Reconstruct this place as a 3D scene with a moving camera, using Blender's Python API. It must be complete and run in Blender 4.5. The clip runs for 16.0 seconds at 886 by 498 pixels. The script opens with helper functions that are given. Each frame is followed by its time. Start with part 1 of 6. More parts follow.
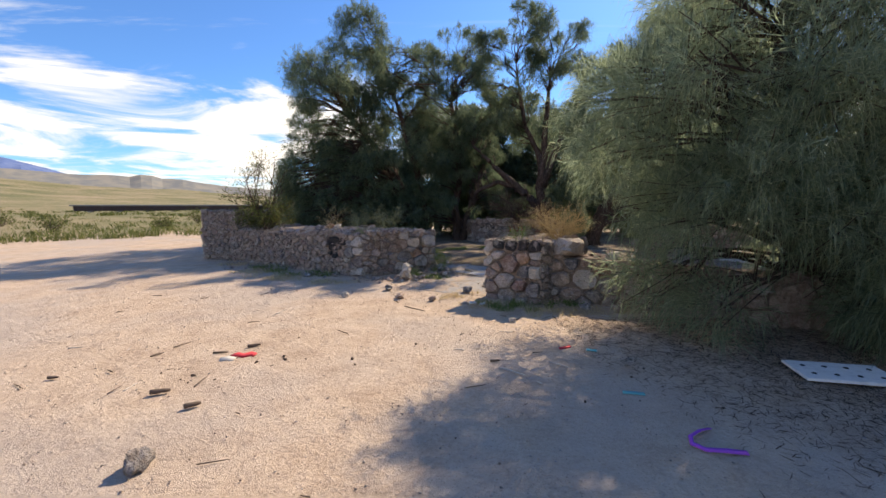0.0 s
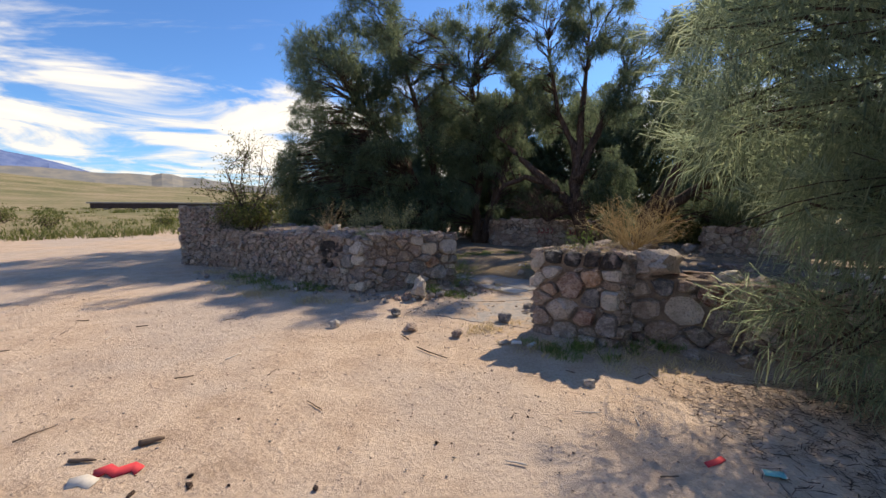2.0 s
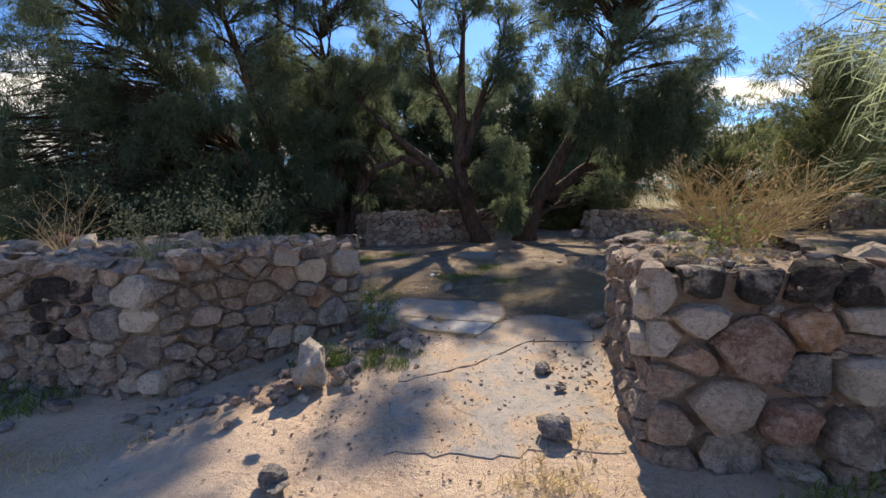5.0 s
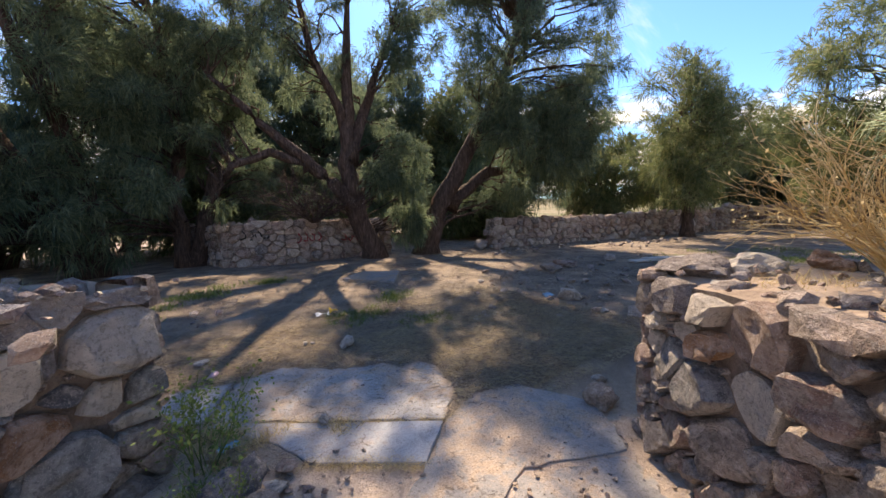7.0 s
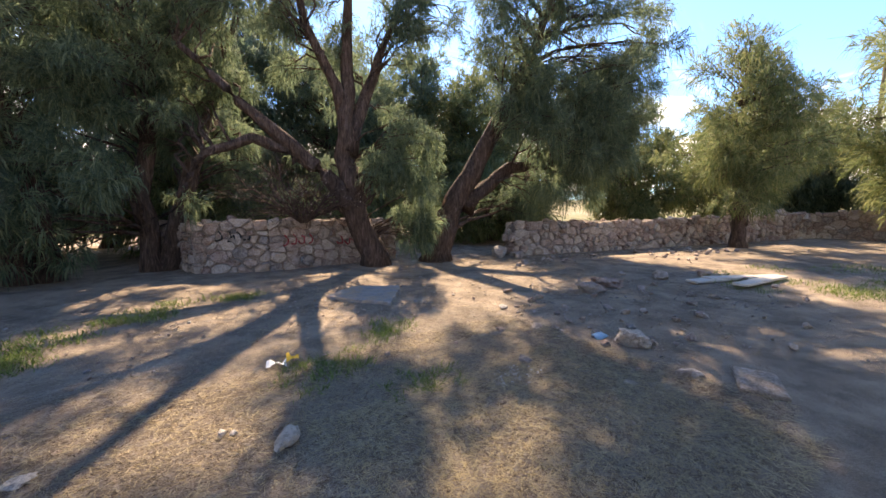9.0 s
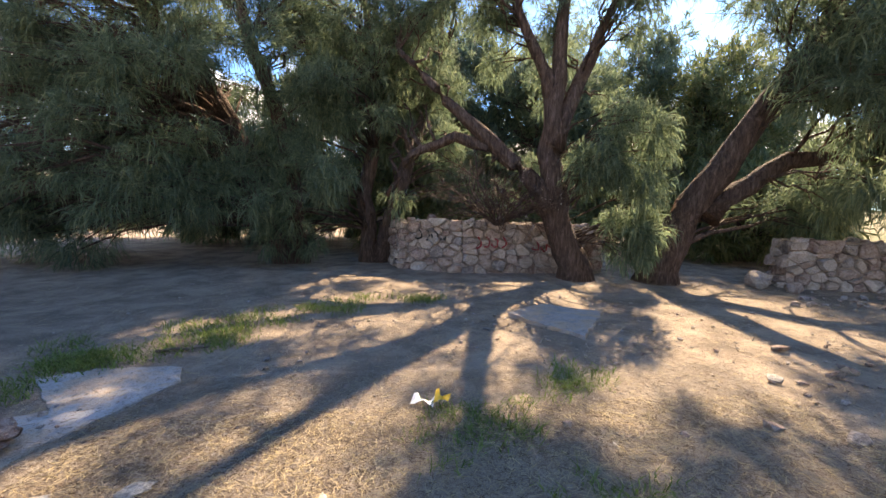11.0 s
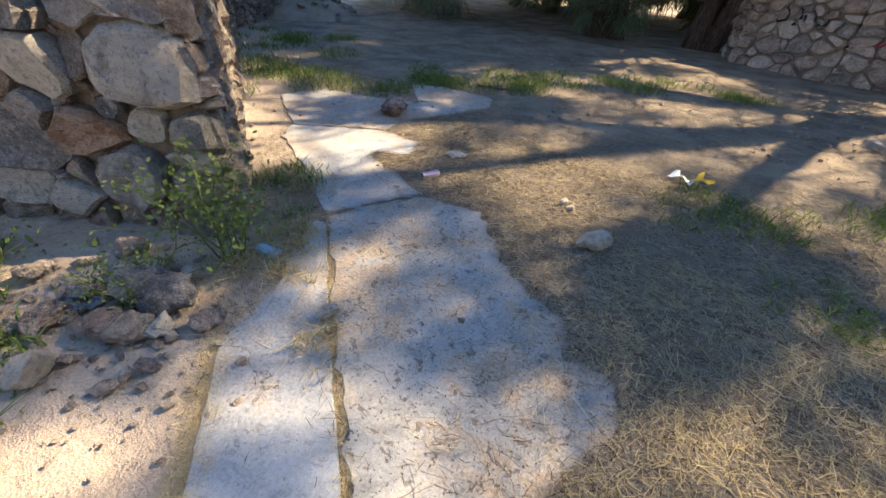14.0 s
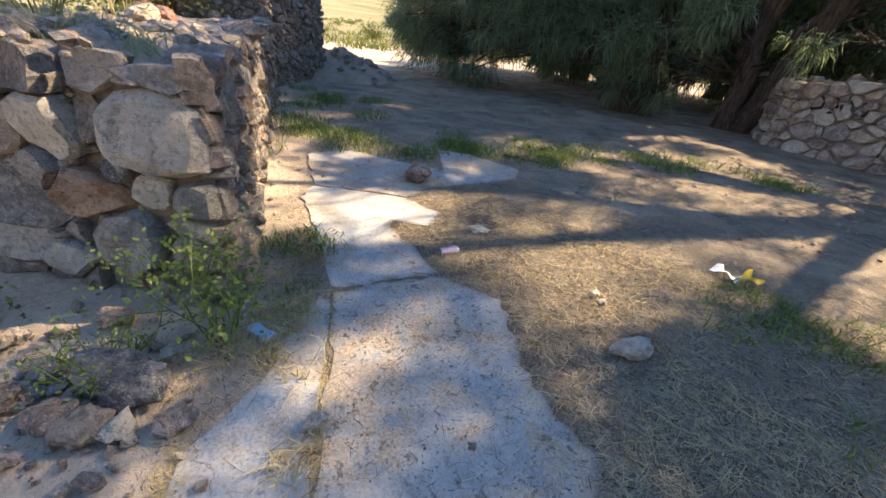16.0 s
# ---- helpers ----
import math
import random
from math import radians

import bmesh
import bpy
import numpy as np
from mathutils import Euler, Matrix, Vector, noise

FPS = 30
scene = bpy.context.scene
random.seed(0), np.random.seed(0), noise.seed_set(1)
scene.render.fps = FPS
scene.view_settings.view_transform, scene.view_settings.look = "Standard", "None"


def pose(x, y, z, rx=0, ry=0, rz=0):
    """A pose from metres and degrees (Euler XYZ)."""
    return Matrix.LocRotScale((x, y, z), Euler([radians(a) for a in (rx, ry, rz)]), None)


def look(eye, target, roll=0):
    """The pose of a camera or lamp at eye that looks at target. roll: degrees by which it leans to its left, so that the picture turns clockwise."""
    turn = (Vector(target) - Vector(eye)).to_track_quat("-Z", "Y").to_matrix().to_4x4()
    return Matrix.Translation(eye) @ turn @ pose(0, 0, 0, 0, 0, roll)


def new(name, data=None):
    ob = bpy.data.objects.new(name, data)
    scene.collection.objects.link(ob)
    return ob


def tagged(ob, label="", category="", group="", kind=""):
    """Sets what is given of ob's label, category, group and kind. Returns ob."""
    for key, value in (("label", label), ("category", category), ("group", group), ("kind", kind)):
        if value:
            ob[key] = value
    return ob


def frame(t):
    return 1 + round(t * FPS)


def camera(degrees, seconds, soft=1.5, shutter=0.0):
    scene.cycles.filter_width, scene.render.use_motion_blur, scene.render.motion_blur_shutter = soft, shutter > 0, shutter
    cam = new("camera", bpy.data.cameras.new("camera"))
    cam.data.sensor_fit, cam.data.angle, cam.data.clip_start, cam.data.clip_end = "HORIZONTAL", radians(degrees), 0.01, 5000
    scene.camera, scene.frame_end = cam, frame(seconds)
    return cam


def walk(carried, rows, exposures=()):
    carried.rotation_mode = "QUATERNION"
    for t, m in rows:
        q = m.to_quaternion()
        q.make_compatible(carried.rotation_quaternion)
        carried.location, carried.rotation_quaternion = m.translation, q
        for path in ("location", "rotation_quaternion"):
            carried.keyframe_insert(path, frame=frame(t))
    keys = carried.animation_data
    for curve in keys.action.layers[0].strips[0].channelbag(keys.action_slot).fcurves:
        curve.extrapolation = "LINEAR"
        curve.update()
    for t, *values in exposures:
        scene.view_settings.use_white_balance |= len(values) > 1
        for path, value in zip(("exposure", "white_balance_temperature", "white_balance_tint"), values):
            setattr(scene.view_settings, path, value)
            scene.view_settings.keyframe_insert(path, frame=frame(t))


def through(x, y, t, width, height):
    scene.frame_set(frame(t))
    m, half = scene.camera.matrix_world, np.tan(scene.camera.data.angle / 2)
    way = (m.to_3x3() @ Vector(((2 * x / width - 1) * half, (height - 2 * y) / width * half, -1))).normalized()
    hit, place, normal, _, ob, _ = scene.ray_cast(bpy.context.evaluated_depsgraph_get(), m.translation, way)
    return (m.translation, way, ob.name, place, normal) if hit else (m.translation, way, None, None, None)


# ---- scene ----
cam = camera(97.4, 16.0)
METRES, EYE, TILT, LEAN, TURN = 11.3, 1.67, -6.5, 0.0, 0.0
EXPOSURES = [(0.0, 0.8, 7800, 11), (3.0, 0.5, 7800, 11), (5.0, 0.85, 7800, 11), (7.5, 1.5, 8500, 16),
             (10.5, 2.25, 9200, 14), (12.5, 2.2, 9000, 11), (14.0, 1.9, 8900, 8), (15.0, 1.95, 8900, 8), (16.0, 2.1, 9200, 9)]
ROWS = [
    (0.0, 0.0, 0.0, 0.0, 0.0, 0.0, -0.0),
    (0.5, -0.001, 0.0448, 0.0024, 1.24, 0.05, -0.8),
    (1.0, 0.002, 0.0902, 0.0045, 2.02, -0.26, -0.99),
    (1.5, -0.005, 0.1364, 0.0087, 3.22, -0.06, -1.04),
    (2.0, -0.0182, 0.1817, 0.0148, 1.95, -0.06, -0.57),
    (2.5, -0.0282, 0.2325, 0.0184, -0.27, -0.14, 0.07),
    (3.0, -0.0451, 0.2831, 0.0202, -3.02, 0.24, 0.32),
    (3.5, -0.0598, 0.3361, 0.0242, -6.23, 0.65, 0.77),
    (4.0, -0.0741, 0.39, 0.0276, -10.14, 0.69, 1.46),
    (4.5, -0.084, 0.4385, 0.0305, -14.95, 0.16, 2.39),
    (5.0, -0.0798, 0.4882, 0.0337, -21.37, -1.4, 3.86),
    (7.5, -0.0031, 0.6864, 0.0516, -39.31, -1.24, 5.28),
    (8.0, 0.0195, 0.7113, 0.059, -38.62, -1.09, 4.69),
    (10.5, 0.11, 0.831, 0.069, -20.06, -1.35, 1.95),
    (11.0, 0.1144, 0.8407, 0.0712, -6.87, -0.36, -0.73),
    (11.5, 0.1165, 0.8416, 0.0681, 6.93, -1.95, -2.98),
    (12.0, 0.1178, 0.8354, 0.0662, 17.22, -6.26, -4.33),
    (12.5, 0.1153, 0.8226, 0.0623, 25.62, -13.18, -5.37),
    (13.0, 0.1173, 0.8134, 0.0585, 31.35, -20.37, -6.13),
    (13.5, 0.1273, 0.8082, 0.0537, 34.21, -26.94, -6.39),
    (14.0, 0.1341, 0.8042, 0.048, 35.16, -31.86, -6.79),
    (14.5, 0.1357, 0.8019, 0.0466, 36.1, -33.95, -7.56),
    (15.0, 0.1349, 0.8022, 0.048, 37.59, -33.28, -8.46),
    (15.5, 0.1323, 0.8065, 0.0501, 38.79, -30.32, -9.21),
    (16.0, 0.1199, 0.8221, 0.0532, 39.4, -24.91, -9.4),
]
walk(cam, [(t, pose(0, 0, EYE, TILT, LEAN, TURN) @ pose(METRES * x, METRES * y, METRES * z, 90 + pitch, roll, yaw)) for t, x, y, z, yaw, pitch, roll in ROWS], EXPOSURES)

# ---- light ----
SUN_AZ, SUN_EL = 36.0, 41.0      # degrees to the right of +y, and above the ground
sun_dir = Vector((math.sin(radians(SUN_AZ)) * math.cos(radians(SUN_EL)), math.cos(radians(SUN_AZ)) * math.cos(radians(SUN_EL)), math.sin(radians(SUN_EL))))
sun_data = bpy.data.lights.new("sun", "SUN")
sun_data.energy, sun_data.angle, sun_data.color = 3.7, radians(0.6), (1.0, 0.93, 0.82)
sun = new("sun", sun_data)
sun.matrix_world = look((0, 0, 60), Vector((0, 0, 60)) - sun_dir)


class Nodes:
    """Short hand for building a node tree."""

    def __init__(self, tree):
        self.tree = tree

    def add(self, kind, settings=None, **links):
        n = self.tree.nodes.new(kind)
        for key, value in (settings or {}).items():
            setattr(n, key, value)
        for key, value in links.items():
            self.put(n, key, value)
        return n

    def put(self, n, key, value):
        slot = n.inputs[int(key[1:])] if key[0] == "i" and key[1:].isdigit() else n.inputs[key.replace("_", " ")]
        if hasattr(value, "is_output"):
            self.tree.links.new(value, slot)
        else:
            slot.default_value = value

    def math(self, op, a, b=0.0, clamp=False):
        return self.add("ShaderNodeMath", {"operation": op, "use_clamp": clamp}, i0=a, i1=b).outputs[0]

    def noise(self, vec, scale, detail=5.0, rough=0.55, distort=0.0):
        n = self.add("ShaderNodeTexNoise", None, Vector=vec, Scale=scale, Detail=detail, Roughness=rough, Distortion=distort)
        return n.outputs["Fac"]

    def ramp(self, fac, stops, mode="LINEAR"):
        n = self.add("ShaderNodeValToRGB", None, Fac=fac)
        n.color_ramp.interpolation = mode
        el = n.color_ramp.elements
        while len(el) < len(stops):
            el.new(0.5)
        for e, (at, col) in zip(el, stops):
            e.position = at
            e.color = (*col, 1) if len(col) == 3 else col
        return n.outputs["Color"]

    def step(self, fac, lo, hi):
        n = self.add("ShaderNodeMapRange", {"interpolation_type": "SMOOTHSTEP"}, Value=fac)
        n.inputs["From Min"].default_value, n.inputs["From Max"].default_value = lo, hi
        return n.outputs["Result"]

    def mix(self, fac, a, b, blend="MIX"):
        n = self.add("ShaderNodeMix", {"data_type": "RGBA", "blend_type": blend})
        for slot, value in ((0, fac), (6, a), (7, b)):
            if hasattr(value, "is_output"):
                self.tree.links.new(value, n.inputs[slot])
            elif slot:
                n.inputs[slot].default_value = (*value, 1)
            else:
                n.inputs[slot].default_value = value
        return n.outputs[2]

    def bump(self, height, strength, distance, normal=None):
        n = self.add("ShaderNodeBump", None, Height=height, Strength=strength, Distance=distance)
        if normal is not None:
            self.put(n, "Normal", normal)
        return n.outputs["Normal"]


def make_world():
    world = bpy.data.worlds.new("desert sky")
    scene.world = world
    world.use_nodes = True
    t = world.node_tree
    t.nodes.clear()
    n = Nodes(t)
    sky = n.add("ShaderNodeTexSky", {"sky_type": "NISHITA", "sun_disc": False, "sun_elevation": radians(SUN_EL), "sun_rotation": radians(SUN_AZ), "altitude": 600, "air_density": 1.0, "dust_density": 0.4, "ozone_density": 2.5})
    gen = n.add("ShaderNodeTexCoord").outputs["Generated"]
    sep = n.add("ShaderNodeSeparateXYZ", None, Vector=gen)
    z = sep.outputs["Z"]
    high = n.math("ADD", n.math("ABSOLUTE", z), 0.12)
    flat = n.add("ShaderNodeCombineXYZ", None, X=n.math("DIVIDE", sep.outputs["X"], high), Y=n.math("DIVIDE", sep.outputs["Y"], high))
    puffs = n.noise(flat.outputs[0], 0.9, 9, 0.58, 0.6)
    turn = n.add("ShaderNodeMapping", None, Vector=flat.outputs[0], Rotation=(0, 0, 0.7), Scale=(0.35, 1.5, 1))
    wisps = n.noise(turn.outputs[0], 1.3, 8, 0.62, 1.2)
    low = n.step(n.math("ADD", z, n.math("MULTIPLY", sep.outputs["X"], 0.05)), 0.33, 0.15)
    bank = n.math("MULTIPLY", n.step(n.math("ADD", puffs, n.math("MULTIPLY", low, 0.13)), 0.53, 0.66), n.step(low, 0.0, 0.5))
    streak = n.math("MULTIPLY", n.step(wisps, 0.53, 0.80), 0.75)
    cover = n.math("MAXIMUM", bank, streak, True)
    blue = n.mix(1.0, sky.outputs[0], (0.30, 0.55, 0.87), "MULTIPLY")
    cloud = n.mix(n.step(puffs, 0.35, 0.75), (3.9, 4.15, 4.5), (5.6, 5.6, 5.6))
    col = n.mix(cover, blue, cloud)
    bg = n.add("ShaderNodeBackground", None, Color=col, Strength=0.15)
    out = n.add("ShaderNodeOutputWorld", None, Surface=bg.outputs[0])


make_world()


# ---- materials ----
def shader(name):
    m = bpy.data.materials.new(name)
    m.use_nodes = True
    m.node_tree.nodes.clear()
    return m, Nodes(m.node_tree)


def finish(n, col, rough=0.9, normal=None, spec=0.25, **extra):
    b = n.add("ShaderNodeBsdfPrincipled", None, Base_Color=col, Roughness=rough, **extra)
    b.inputs["Specular IOR Level"].default_value = spec
    if normal is not None:
        n.put(b, "Normal", normal)
    n.add("ShaderNodeOutputMaterial", None, Surface=b.outputs[0])


def object_coords(n):
    return n.add("ShaderNodeTexCoord").outputs["Object"]


STONE_STOPS = [(0.0, (0.319, 0.224, 0.177)), (0.10, (0.519, 0.401, 0.319)), (0.22, (0.401, 0.260, 0.212)), (0.34, (0.236, 0.212, 0.206)), (0.44, (0.472, 0.378, 0.319)), (0.55, (0.330, 0.206, 0.165)), (0.65, (0.389, 0.342, 0.319)), (0.75, (0.153, 0.147, 0.153)), (0.82, (0.448, 0.319, 0.248)), (0.92, (0.580, 0.531, 0.448)), (0.97, (0.283, 0.248, 0.283))]


def stone_material(name, island, stops=None, soot=0.0, smear=0.0):
    """smear: how much of the face old mortar and lime still cover."""
    m, n = shader(name)
    co = object_coords(n)
    pick = n.add("ShaderNodeNewGeometry").outputs["Random Per Island"] if island else n.add("ShaderNodeObjectInfo").outputs["Random"]
    base = n.ramp(pick, stops or STONE_STOPS, "CONSTANT")
    shift = n.add("ShaderNodeVectorMath", {"operation": "ADD"}, i0=co, i1=n.add("ShaderNodeCombineXYZ", None, X=n.math("MULTIPLY", pick, 37.0), Y=n.math("MULTIPLY", pick, 91.0)).outputs[0]).outputs[0]
    big = n.noise(shift, 9.0, 6, 0.65, 0.5)
    fine = n.noise(shift, 42.0, 6, 0.72, 0.3)
    speck = n.noise(shift, 170.0, 3, 0.65)
    col = n.mix(n.step(big, 0.38, 0.62), n.mix(0.25, base, (0.12, 0.095, 0.085)), n.mix(0.4, base, (0.66, 0.56, 0.49)))
    col = n.mix(n.math("MULTIPLY", n.step(fine, 0.50, 0.64), 0.75), col, n.mix(0.65, base, (0.08, 0.065, 0.06)))
    col = n.mix(n.math("MULTIPLY", n.step(fine, 0.44, 0.34), 0.45), col, (0.66, 0.58, 0.49))
    col = n.mix(n.math("MULTIPLY", n.step(speck, 0.56, 0.66), 0.5), col, (0.68, 0.61, 0.53))
    vein = n.noise(n.add("ShaderNodeMapping", None, Vector=shift, Rotation=(0.4, 0.3, 0.5), Scale=(3, 3, 22)).outputs[0], 2.0, 5, 0.7, 0.8)
    col = n.mix(n.math("MULTIPLY", n.step(vein, 0.55, 0.68), 0.4), col, n.mix(0.5, base, (0.10, 0.085, 0.08)))
    h = n.math("ADD", n.math("ADD", n.math("MULTIPLY", big, 0.9), n.math("MULTIPLY", fine, 0.8)), n.math("ADD", n.math("MULTIPLY", vein, 0.6), n.math("MULTIPLY", speck, 0.15)))
    if smear:
        crust = n.noise(co, 6.5, 7, 0.68, 0.5)
        mask = n.step(crust, 0.56 - 0.1 * smear, 0.60 - 0.1 * smear)
        lime = n.ramp(n.noise(co, 34.0, 5, 0.7), [(0.35, (0.20, 0.155, 0.125)), (0.5, (0.36, 0.29, 0.24)), (0.68, (0.54, 0.46, 0.39))])
        col = n.mix(n.math("MULTIPLY", mask, 0.85), col, lime)
        h = n.math("ADD", h, n.math("MULTIPLY", mask, 0.25))
    stain = n.noise(n.add("ShaderNodeMapping", None, Vector=co, Scale=(1, 1, 0.45)).outputs[0], 4.2, 6, 0.7, 0.6)
    col = n.mix(n.math("MULTIPLY", n.step(stain, 0.56, 0.66), 0.45), col, n.mix(0.8, col, (0.045, 0.038, 0.036)))
    if soot:
        dark = n.math("MULTIPLY", n.step(n.noise(co, 4.5, 5, 0.65, 0.8), 0.34, 0.50), soot)
        col = n.mix(dark, col, n.mix(n.step(fine, 0.4, 0.6), (0.016, 0.015, 0.016), (0.06, 0.055, 0.055)))
    finish(n, col, 0.92, n.bump(h, 1.0, 0.035), 0.2)
    return m


def ground_material(name, stops, scale, grain, bump=0.6, rough=0.95, distance=0.012, speckle=None):
    m, n = shader(name)
    co = object_coords(n)
    big = n.noise(co, scale, 6, 0.6, 0.3)
    fine = n.noise(co, grain, 6, 0.7)
    col = n.ramp(n.math("ADD", n.math("MULTIPLY", big, 0.65), n.math("MULTIPLY", fine, 0.35)), stops)
    if speckle:
        col = n.mix(n.math("MULTIPLY", n.step(n.noise(co, grain * 2.5, 2, 0.5), 0.62, 0.7), 0.6), col, speckle)
    finish(n, col, rough, n.bump(n.math("ADD", big, fine), bump, distance), 0.15)
    return m


def bark_material():
    m, n = shader("tamarisk bark")
    co = object_coords(n)
    stretch = n.add("ShaderNodeMapping", None, Vector=co, Scale=(9, 9, 1.6)).outputs[0]
    ridges = n.noise(stretch, 2.2, 6, 0.7, 0.6)
    col = n.ramp(ridges, [(0.3, (0.030, 0.020, 0.016)), (0.5, (0.10, 0.065, 0.050)), (0.7, (0.22, 0.155, 0.125))])
    finish(n, col, 0.92, n.bump(ridges, 1.0, 0.09), 0.2)
    return m


def leaf_material(name, stops, through=0.35):
    m, n = shader(name)
    pick = n.add("ShaderNodeNewGeometry").outputs["Random Per Island"]
    co = object_coords(n)
    patch = n.noise(co, 0.8, 3, 0.6)
    col = n.ramp(n.math("ADD", n.math("MULTIPLY", pick, 0.55), n.math("MULTIPLY", patch, 0.45)), stops)
    b = n.add("ShaderNodeBsdfPrincipled", None, Base_Color=col, Roughness=0.75)
    b.inputs["Specular IOR Level"].default_value = 0.25
    t = n.add("ShaderNodeBsdfTranslucent", None, Color=col)
    mixed = n.add("ShaderNodeMixShader", None, i0=through, i1=b.outputs[0], i2=t.outputs[0])
    n.add("ShaderNodeOutputMaterial", None, Surface=mixed.outputs[0])
    return m


def plain_material(name, col, rough=0.6, metal=0.0, grain=40.0, amount=0.25, spec=0.4):
    m, n = shader(name)
    co = object_coords(n)
    f = n.noise(co, grain, 4, 0.65)
    c = n.mix(n.math("MULTIPLY", n.step(f, 0.4, 0.7), amount), col, tuple(0.55 * v for v in col))
    finish(n, c, rough, n.bump(f, 0.25, 0.004), spec, Metallic=metal)
    return m


def terrain_material():
    """Sand outside the gate, needle litter inside it, scrub on the plain."""
    m, n = shader("desert ground")
    co = object_coords(n)
    sep = n.add("ShaderNodeSeparateXYZ", None, Vector=co)
    x, y = sep.outputs["X"], sep.outputs["Y"]
    broad = n.noise(co, 0.35, 4, 0.55)
    mid = n.noise(co, 2.2, 6, 0.62, 0.3)
    fine = n.noise(co, 28.0, 6, 0.7)
    grit = n.noise(co, 130.0, 3, 0.6)
    # sand
    sand = n.ramp(n.math("ADD", n.math("MULTIPLY", mid, 0.5), n.math("MULTIPLY", fine, 0.5)), [(0.36, (0.40, 0.285, 0.20)), (0.47, (0.53, 0.39, 0.285)), (0.58, (0.63, 0.485, 0.365)), (0.8, (0.52, 0.40, 0.305))])
    grey = n.mix(n.step(broad, 0.42, 0.6), sand, n.mix(0.55, sand, (0.46, 0.39, 0.34)))
    sand = n.mix(n.math("MULTIPLY", n.step(grit, 0.6, 0.72), 0.5), grey, (0.62, 0.53, 0.44))
    sand = n.mix(n.math("MULTIPLY", n.step(n.noise(co, 60.0, 3, 0.6), 0.60, 0.70), 0.6), sand, (0.19, 0.135, 0.10))
    prints = n.noise(co, 9.0, 3, 0.5, 0.4)
    sand = n.mix(n.math("MULTIPLY", n.step(prints, 0.56, 0.70), 0.28), sand, (0.38, 0.27, 0.19))
    fleck = n.noise(n.add("ShaderNodeMapping", None, Vector=co, Scale=(1, 3.2, 1), Rotation=(0, 0, 0.5)).outputs[0], 24.0, 3, 0.6, 1.2)
    sand = n.mix(n.math("MULTIPLY", n.step(fleck, 0.64, 0.72), 0.6), sand, (0.20, 0.13, 0.09))
    # litter of dry needles
    fibre = n.noise(n.add("ShaderNodeMapping", None, Vector=co, Scale=(1, 1, 1), Rotation=(0, 0, 0.6)).outputs[0], 120.0, 4, 0.75, 2.0)
    litter = n.ramp(n.math("ADD", n.math("MULTIPLY", fibre, 0.6), n.math("MULTIPLY", mid, 0.4)), [(0.36, (0.085, 0.065, 0.052)), (0.46, (0.20, 0.155, 0.12)), (0.54, (0.34, 0.265, 0.20)), (0.66, (0.52, 0.42, 0.32))])
    inside = n.math("ADD", n.math("ADD", n.math("MULTIPLY", x, 0.53), n.math("MULTIPLY", n.math("SUBTRACT", y, 9.8), 0.85)), n.math("MULTIPLY", n.math("SUBTRACT", mid, 0.5), 2.5))
    far_back = n.math("ADD", y, n.math("MULTIPLY", n.math("SUBTRACT", broad, 0.5), 6.0))
    left_open = n.step(n.math("ADD", x, n.math("MULTIPLY", n.math("SUBTRACT", broad, 0.5), 6.0)), -8.5, -6.5)
    litter_mask = n.math("MULTIPLY", n.math("MULTIPLY", n.step(inside, -0.2, 0.8), n.step(far_back, 25.0, 21.0)), left_open)
    col = n.mix(litter_mask, sand, litter)
    # plain
    dist = n.add("ShaderNodeVectorMath", {"operation": "LENGTH"}, i0=co).outputs["Value"]
    scrub = n.ramp(n.math("ADD", n.math("MULTIPLY", n.noise(co, 0.02, 8, 0.65), 0.55), n.math("MULTIPLY", n.noise(co, 0.35, 6, 0.7), 0.45)), [(0.36, (0.09, 0.10, 0.045)), (0.46, (0.19, 0.175, 0.085)), (0.56, (0.30, 0.235, 0.14)), (0.68, (0.38, 0.29, 0.20))])
    edge = n.math("ADD", n.math("ADD", dist, n.math("MULTIPLY", n.math("SUBTRACT", broad, 0.5), 9.0)), n.math("MULTIPLY", y, -0.25))
    col = n.mix(n.step(edge, 21.0, 25.0), col, scrub)
    h = n.math("ADD", n.math("ADD", n.math("MULTIPLY", mid, 1.6), n.math("ADD", fine, n.math("MULTIPLY", prints, 1.2))), n.math("MULTIPLY", grit, 0.5))
    finish(n, col, 0.96, n.bump(h, 0.7, 0.03), 0.12)
    return m


M_GROUND = terrain_material()
M_STONE = stone_material("field stone", False, None, 0.0, 0.9)
M_STONE_ISLAND = stone_material("field stone mass", True)
M_SOOT = stone_material("blackened stone", False, None, 0.95)
M_PINK = stone_material("pink field stone", False, [(0.0, (0.38, 0.25, 0.19)), (0.22, (0.52, 0.40, 0.32)), (0.42, (0.27, 0.155, 0.115)), (0.58, (0.44, 0.31, 0.24)), (0.74, (0.57, 0.47, 0.39)), (0.88, (0.22, 0.175, 0.155))])
M_PALE = stone_material("pale boulder", False, [(0.0, (0.60, 0.52, 0.43)), (0.5, (0.66, 0.59, 0.50))])
M_DARK = stone_material("dark blue grey stone", False, [(0.0, (0.12, 0.13, 0.15)), (0.5, (0.16, 0.17, 0.17))])
M_GRANITE = stone_material("granite", False, [(0.0, (0.20, 0.20, 0.20)), (0.5, (0.26, 0.25, 0.23))])
M_ORANGE = stone_material("orange stone", False, [(0.0, (0.46, 0.23, 0.12)), (0.5, (0.52, 0.27, 0.14))])
M_RED = stone_material("red stone", False, [(0.0, (0.50, 0.14, 0.08)), (0.5, (0.55, 0.17, 0.10))])
